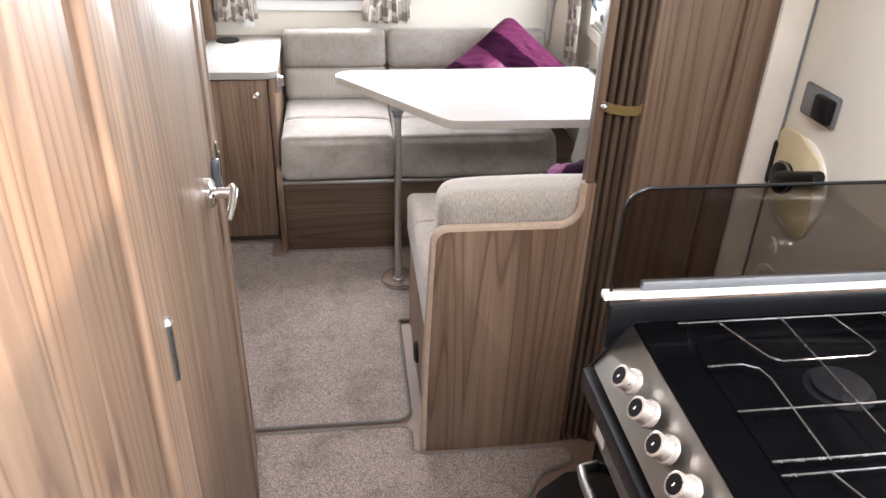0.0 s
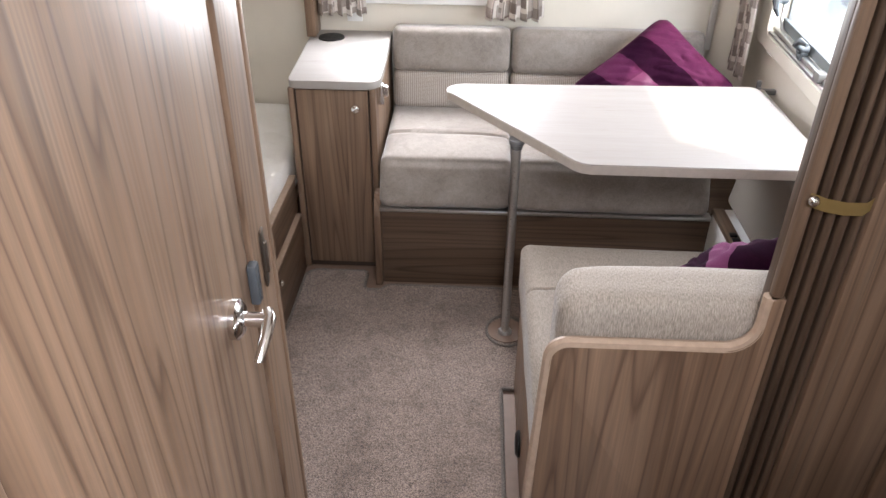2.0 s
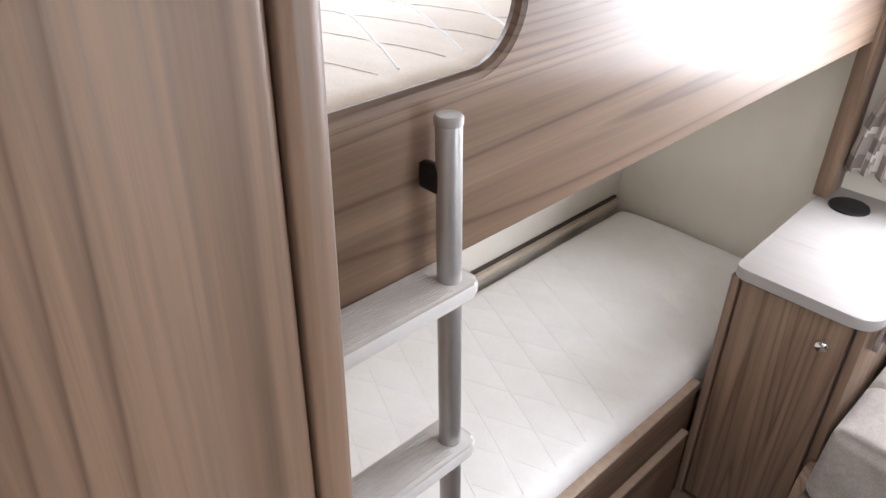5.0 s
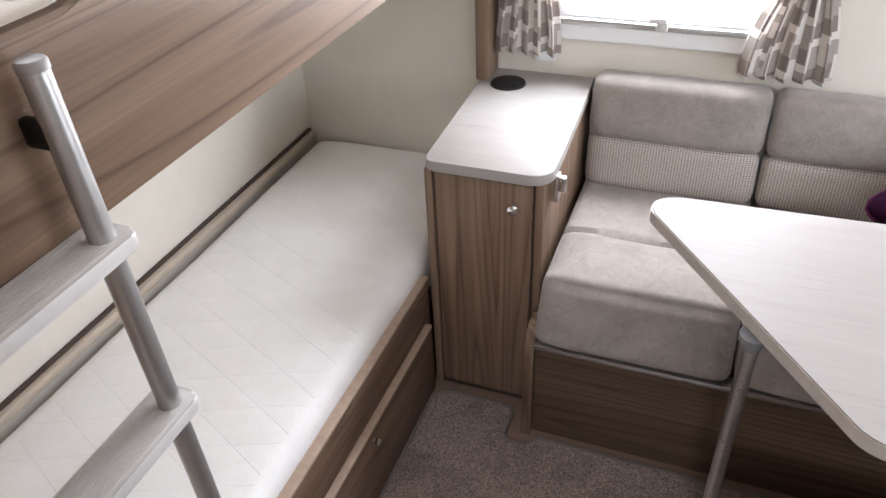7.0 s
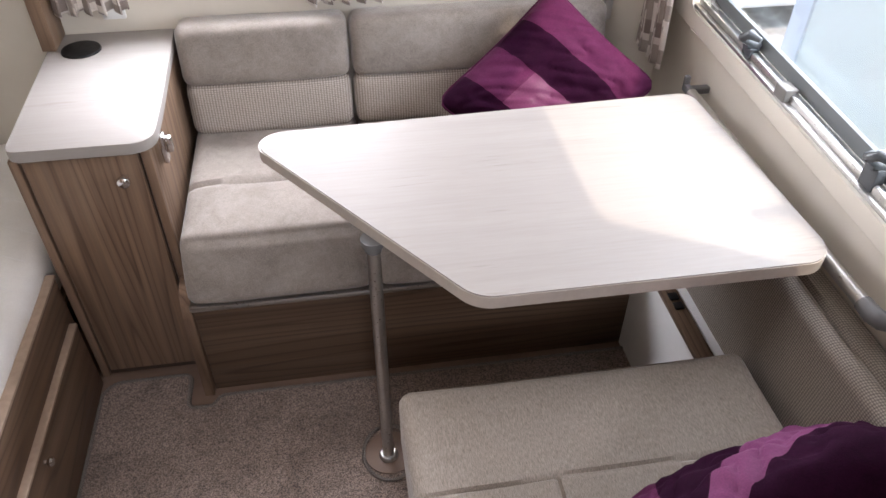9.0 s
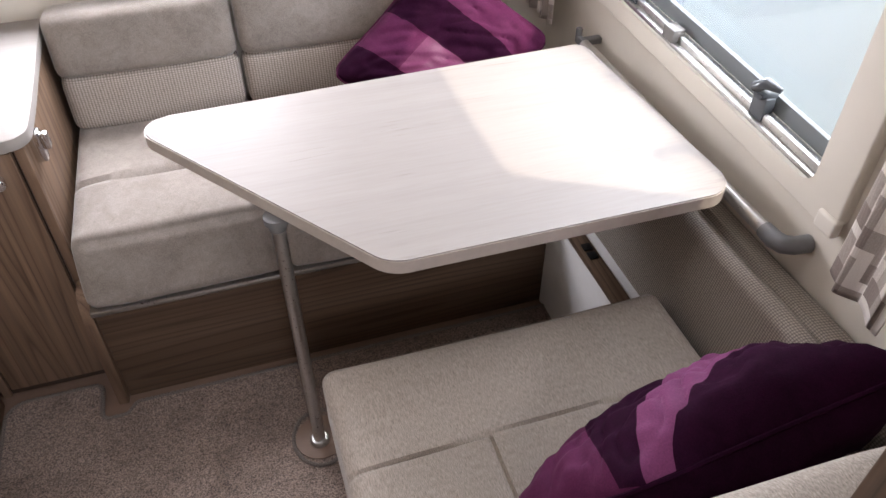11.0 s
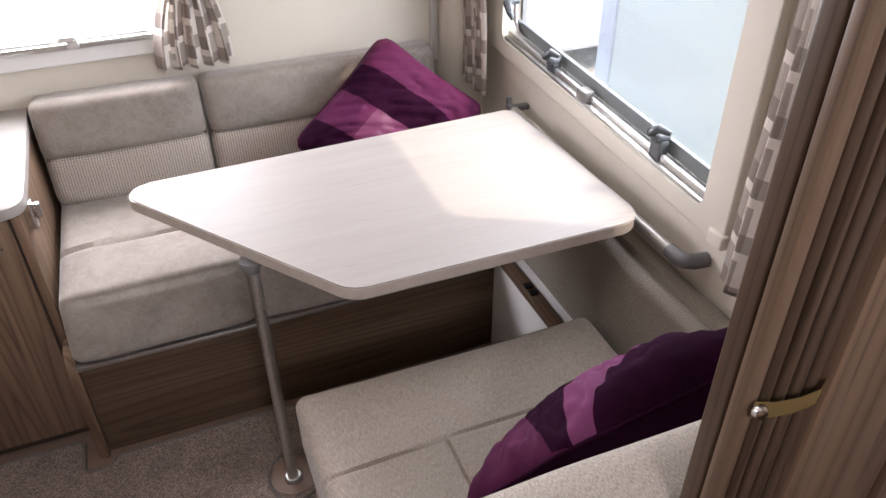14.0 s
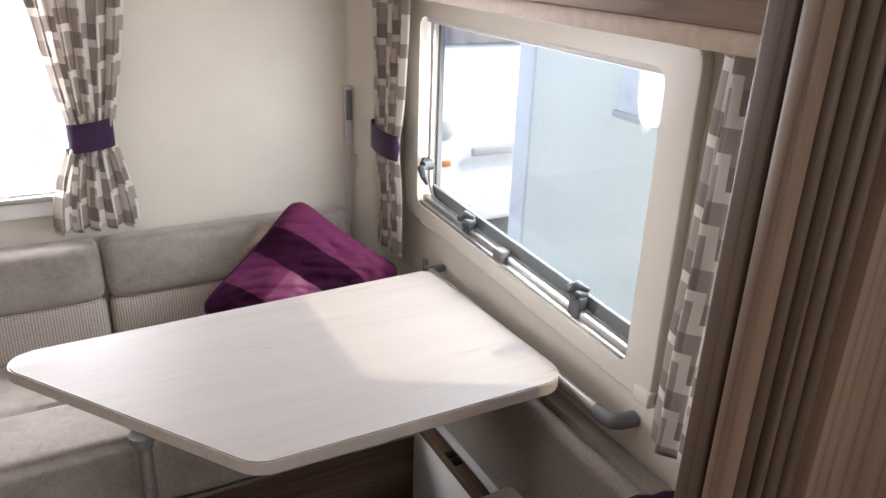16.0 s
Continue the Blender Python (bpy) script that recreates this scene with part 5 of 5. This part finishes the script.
def cooker():
    th = thing("cooker", "black glass hob and oven with a steel knob panel", "cooker", at=(1.1, 0.9, 0))
    y0, y1 = 0.62, 1.206
    part("oven_body", box(0.885, 1.43, y0, y1 - 0.014, 0.10, 0.9015, 0.003), BLACK_EN, th)
    part("back_upstand", box(0.836, 1.43, y1 - 0.012, y1 + 0.001, 0.860, 0.934, 0.003), BLACK_EN, th, "black back edge")
    part("hob_glass", box(0.873, 1.43, y0, y1 - 0.013, 0.9025, 0.9065, 0.0015), GLASS_BLK, th, "black glass hob")
    part("hob_well", ring((0.935, 1.40, y0 + 0.03, y1 - 0.05), (0.95, 1.385, y0 + 0.045, y1 - 0.065), 0.05, 0.045, "z", 0.9066, 0.9085, 0.0008), GLASS_BLK, th)
    # sloping steel panel with its knobs
    pn = bmesh.new()
    poly = [(0.893, 0.900), (0.872, 0.902), (0.822, 0.834), (0.828, 0.828), (0.893, 0.828)]
    add_prism(pn, poly, "y", y0, y1 - 0.016, 0.001)
    part("knob_panel", pn, STEEL, th, "brushed steel control panel")
    part("panel_end", prism([(0.895, 0.907), (0.872, 0.909), (0.816, 0.830), (0.895, 0.81)], "y", y1 - 0.0155, y1 - 0.0125, 0.001), BLACK_EN, th)
    way = Vector((-0.080, 0, 0.050)).normalized()
    for k in range(7):
        y = 1.097 - 0.0625 * k
        c = Vector((0.843, y, 0.878))
        kb = part("knob", lathe([(0.0186, 0.0), (0.0186, 0.004), (0.0176, 0.006), (0.0150, 0.007), (0.0146, 0.020), (0.0158, 0.022), (0.0158, 0.0245), (0.0145, 0.0255), (0.0128, 0.0250), (0, 0.0246)], c, way, 24), KNOB_PL, th, "off-white control knob")
        part("knob_face", lathe([(0.0126, 0.0252), (0.0122, 0.0257), (0, 0.0258)], c, way, 20), BLACK_PL, kb, "black knob face")
        sd = way.cross(Vector((0, 1, 0))).normalized()
        pt = bmesh.new()
        add_tube(pt, [c + way * 0.0259 - sd * 0.0015, c + way * 0.0259 + sd * 0.0030], 0.0010, 6)
        part("pointer", pt, WHITE_PL, kb, "white pointer line")
    part("grip_rail", box(0.815, 0.850, y0, y1 + 0.010, 0.775, 0.812, 0.006), BLACK_EN, th, "black grip rail")
    dr = part("oven_door", box(0.850, 0.885, y0 + 0.005, y1 - 0.005, 0.14, 0.770, 0.005), GLASS_BLK, th, "dark glass oven door")
    part("door_trim", box(0.842, 0.852, y0 + 0.005, y1 - 0.005, 0.690, 0.765, 0.004), STEEL, dr, "steel trim strip")
    hd = bmesh.new()
    add_tube(hd, [(0.85, y1 - 0.03, 0.64), (0.822, y1 - 0.04, 0.645), (0.818, y1 - 0.07, 0.648), (0.818, y0 + 0.07, 0.648), (0.822, y0 + 0.04, 0.645), (0.85, y0 + 0.03, 0.64)], 0.009, 10)
    part("handle", hd, STEEL, dr, "steel bar handle")
    part("badge", box(0.840, 0.843, y1 - 0.06, y1 - 0.025, 0.705, 0.728, 0), PAPER, dr, "pale rating sticker")
    part("igniter", box(0.853, 0.868, 0.888, 0.908, 0.845, 0.862, 0.003), BLACK_PL, th, "black igniter button")

    # wire pan supports over the burners
    def grate(y0g):
        g = bmesh.new()
        z, d = 0.925, y0g - 1.160
        far, near = 1.160 + d, 0.900 + d
        add_tube(g, [(0.923, far, z), (1.42, far + 0.002, z)], 0.0015, 8)
        add_tube(g, [(0.923, near, z), (1.42, near, z)], 0.0019, 8)
        add_tube(g, [(0.923, 0.981 + d, z), (1.42, 0.981 + d, z)], 0.0015, 8)
        # a bent loop, a swept wire and straight ones
        for x in (0.981, 1.231):
            add_tube(g, [(x, far, z), (x + 0.024, far - 0.062, z), (x + 0.034, far - 0.084, z), (x + 0.048, far - 0.093, z), (x + 0.170, far - 0.091, z), (x + 0.186, far - 0.082, z), (x + 0.188, far - 0.066, z), (x + 0.172, far, z)], 0.0015, 8)
            add_tube(g, [(x - 0.058, far - 0.095, z), (x - 0.010, far - 0.094, z), (x + 0.008, far - 0.104, z), (x + 0.014, far - 0.125, z), (x + 0.010, near - 0.004, z)], 0.0015, 8)
            add_tube(g, [(x + 0.095, far + 0.002, z), (x + 0.100, near - 0.003, z)], 0.0015, 8)
        for x in (0.94, 1.39):
            for y in (near, far):
                add_tube(g, [(x, y, z), (x, y, 0.900)], 0.0026, 8)
        return g
    part("pan_support", grate(1.160), WIRE, th, "bright wire pan support")
    part("pan_support", grate(0.880), WIRE, th, "bright wire pan support")
    for x, y, r in ((1.09, 1.03, 0.036), (1.28, 1.04, 0.028), (1.08, 0.78, 0.030), (1.28, 0.78, 0.036)):
        part("burner", lathe([(r + 0.012, 0.900), (r + 0.010, 0.906), (r, 0.908), (r, 0.914), (r - 0.008, 0.918), (0, 0.919)], (x, y, 0), (0, 0, 1), 28), BURNER, th, "dark burner cap")
    th.location += Vector((-0.020, 0.0, -0.017))


BURNER = plain("dark_burner_enamel", (0.006, 0.006, 0.007), 0.45, spec=0.06)
WIRE = plain("chromed_wire", (0.27, 0.27, 0.275), 0.22, 1.0, 0.04)
cooker()


def kitchen_end():
    structure("cooker_side", box(0.865, XR - 0.03, 1.209, 1.226, 0.0, 0.916, 0.003), WOOD_Z, "wood laminate end board of the kitchen", "cabinet end")
    structure("worktop_trim", box(0.810, XR - 0.03, 1.208, 1.226, 0.917, 0.928, 0.003), WHITE_PL, "white edge trim along the kitchen end", "trim")
    th = thing("glass_screen", "smoked glass splash screen at the end of the hob", "splash screen", at=(1.15, 1.21, 0.92))
    part("clamp_rail", box(0.866, XR - 0.03, 1.212, 1.225, 0.928, 0.943, 0.003), GREY_PL, th, "grey clamp rail")
    poly = round_poly(rect(0.822, XR - 0.032, 0.924, 1.090), [0, 0, 0, 0.035], 8)
    part("glass", prism([(p.x, p.y) for p in poly], "y", 1.215, 1.221), SMOKED, th)
    ed = bmesh.new()
    add_tube(ed, [Vector((p.x, 1.218, p.y)) for p in poly[2:] + poly[:1]], 0.0028, 6)
    part("polished_edge", ed, BLACK_PL, th, "dark polished edge")
    structure("kitchen_unit", box(0.88, XR - 0.03, -0.6, 0.615, 0.0, 0.88, 0.003), WOOD_Z, "wood laminate kitchen unit", "cabinet")
    structure("kitchen_worktop", box(0.85, XR - 0.002, -0.62, 0.618, 0.88, 0.905, 0.004), TOP, "pale laminate kitchen worktop", "worktop")


kitchen_end()


# ---- outside the lounge window ----
def outside():
    single("ground", box(-60, 60, -60, 60, -0.62, -0.60, 0), TARMAC, "pale gravelled yard around the caravan", "ground", "", "structure")
    nb = thing("caravan", "pale blue-white neighbouring caravan side", "caravan", at=(3.6, 1.5, -0.6))
    part("body", box(2.62, 4.7, -3.0, 4.56, -0.25, 1.60, 0.05, 4), SHELL, nb)
    part("corner_trim", box(2.606, 2.64, 4.46, 4.585, -0.25, 1.55, 0.012), WHITE_BODY, nb, "white corner strip")
    part("skirt", box(2.70, 4.6, -2.9, 4.4, -0.48, -0.25, 0.02), GREY_PL, nb, "grey skirt")
    win = part("window", box(2.604, 2.622, 2.7, 3.86, 0.875, 1.45, 0.012), WHITE_BODY, nb, "white window blind")
    part("window_rail", box(2.598, 2.612, 2.7, 3.87, 0.850, 0.878, 0.005), PALE_PL, win, "grey rail")
    for y in (-0.6, 0.2):
        part("wheel", lathe([(0.30, 0), (0.30, 0.2), (0.2, 0.21), (0, 0.21)], (2.85, y, -0.30), (-1, 0, 0), 24), BLACK_PL, nb, "black tyre")
    # made-up sunlit white body, blanks out the view through the rear window
    rear = thing("caravan", "added white caravan-shaped backdrop that whitens the rear window's view", "caravan", at=(0.5, 8.0, -0.6))
    part("body", box(-4.5, 2.1, 6.6, 8.8, -0.25, 2.05, 0.12, 4), WHITE_BODY, rear)
    part("skirt", box(-4.4, 2.0, 6.64, 8.7, -0.60, -0.25, 0.02), WHITE_BODY, rear, "white lower part of the added backdrop")
    mh = thing("van", "white van parked beyond the neighbouring caravan", "van", at=(3.6, 8.0, -0.6))
    part("cab", prism([(p.x, p.y) for p in round_poly([(6.0, -0.35), (9.5, -0.35), (9.5, 1.3), (7.1, 1.3), (6.72, 0.72), (6.10, 0.56)], [0.12, 0.1, 0.2, 0.2, 0.1, 0.15], 6)], "x", 2.40, 4.55, 0.08, 4), WHITE_BODY, mh)
    part("windscreen", prism([(6.735, 0.75), (7.05, 1.235), (7.02, 1.255), (6.70, 0.765)], "x", 2.55, 4.40, 0.005), DARK_GLASS, mh, "dark windscreen")
    part("bumper", box(2.42, 4.53, 5.93, 6.06, -0.42, -0.16, 0.05, 4), WHITE_BODY, mh, "white bumper")
    part("grille", box(3.20, 3.75, 5.975, 6.01, 0.07, 0.14, 0.02), PALE_PL, mh, "pale grey grille")
    for x in (2.985, 3.97):
        lamp = part("headlamp", lathe([(0.075, 0), (0.07, 0.03), (0.04, 0.045), (0, 0.05)], (x, 6.02, 0.28), (0, -1, 0), 20), PALE_PL, mh, "round headlamp")
        part("indicator", box(x - 0.02, x + 0.045, 5.975, 6.0, 0.02, 0.065, 0.008), AMBER, lamp, "amber indicator")
    for x in (2.52, 4.42):
        part("wheel", lathe([(0.33, 0), (0.33, 0.2), (0.2, 0.21), (0, 0.21)], (x + 0.1, 7.0, -0.28), (-1, 0, 0), 24), BLACK_PL, mh, "black tyre")


outside()
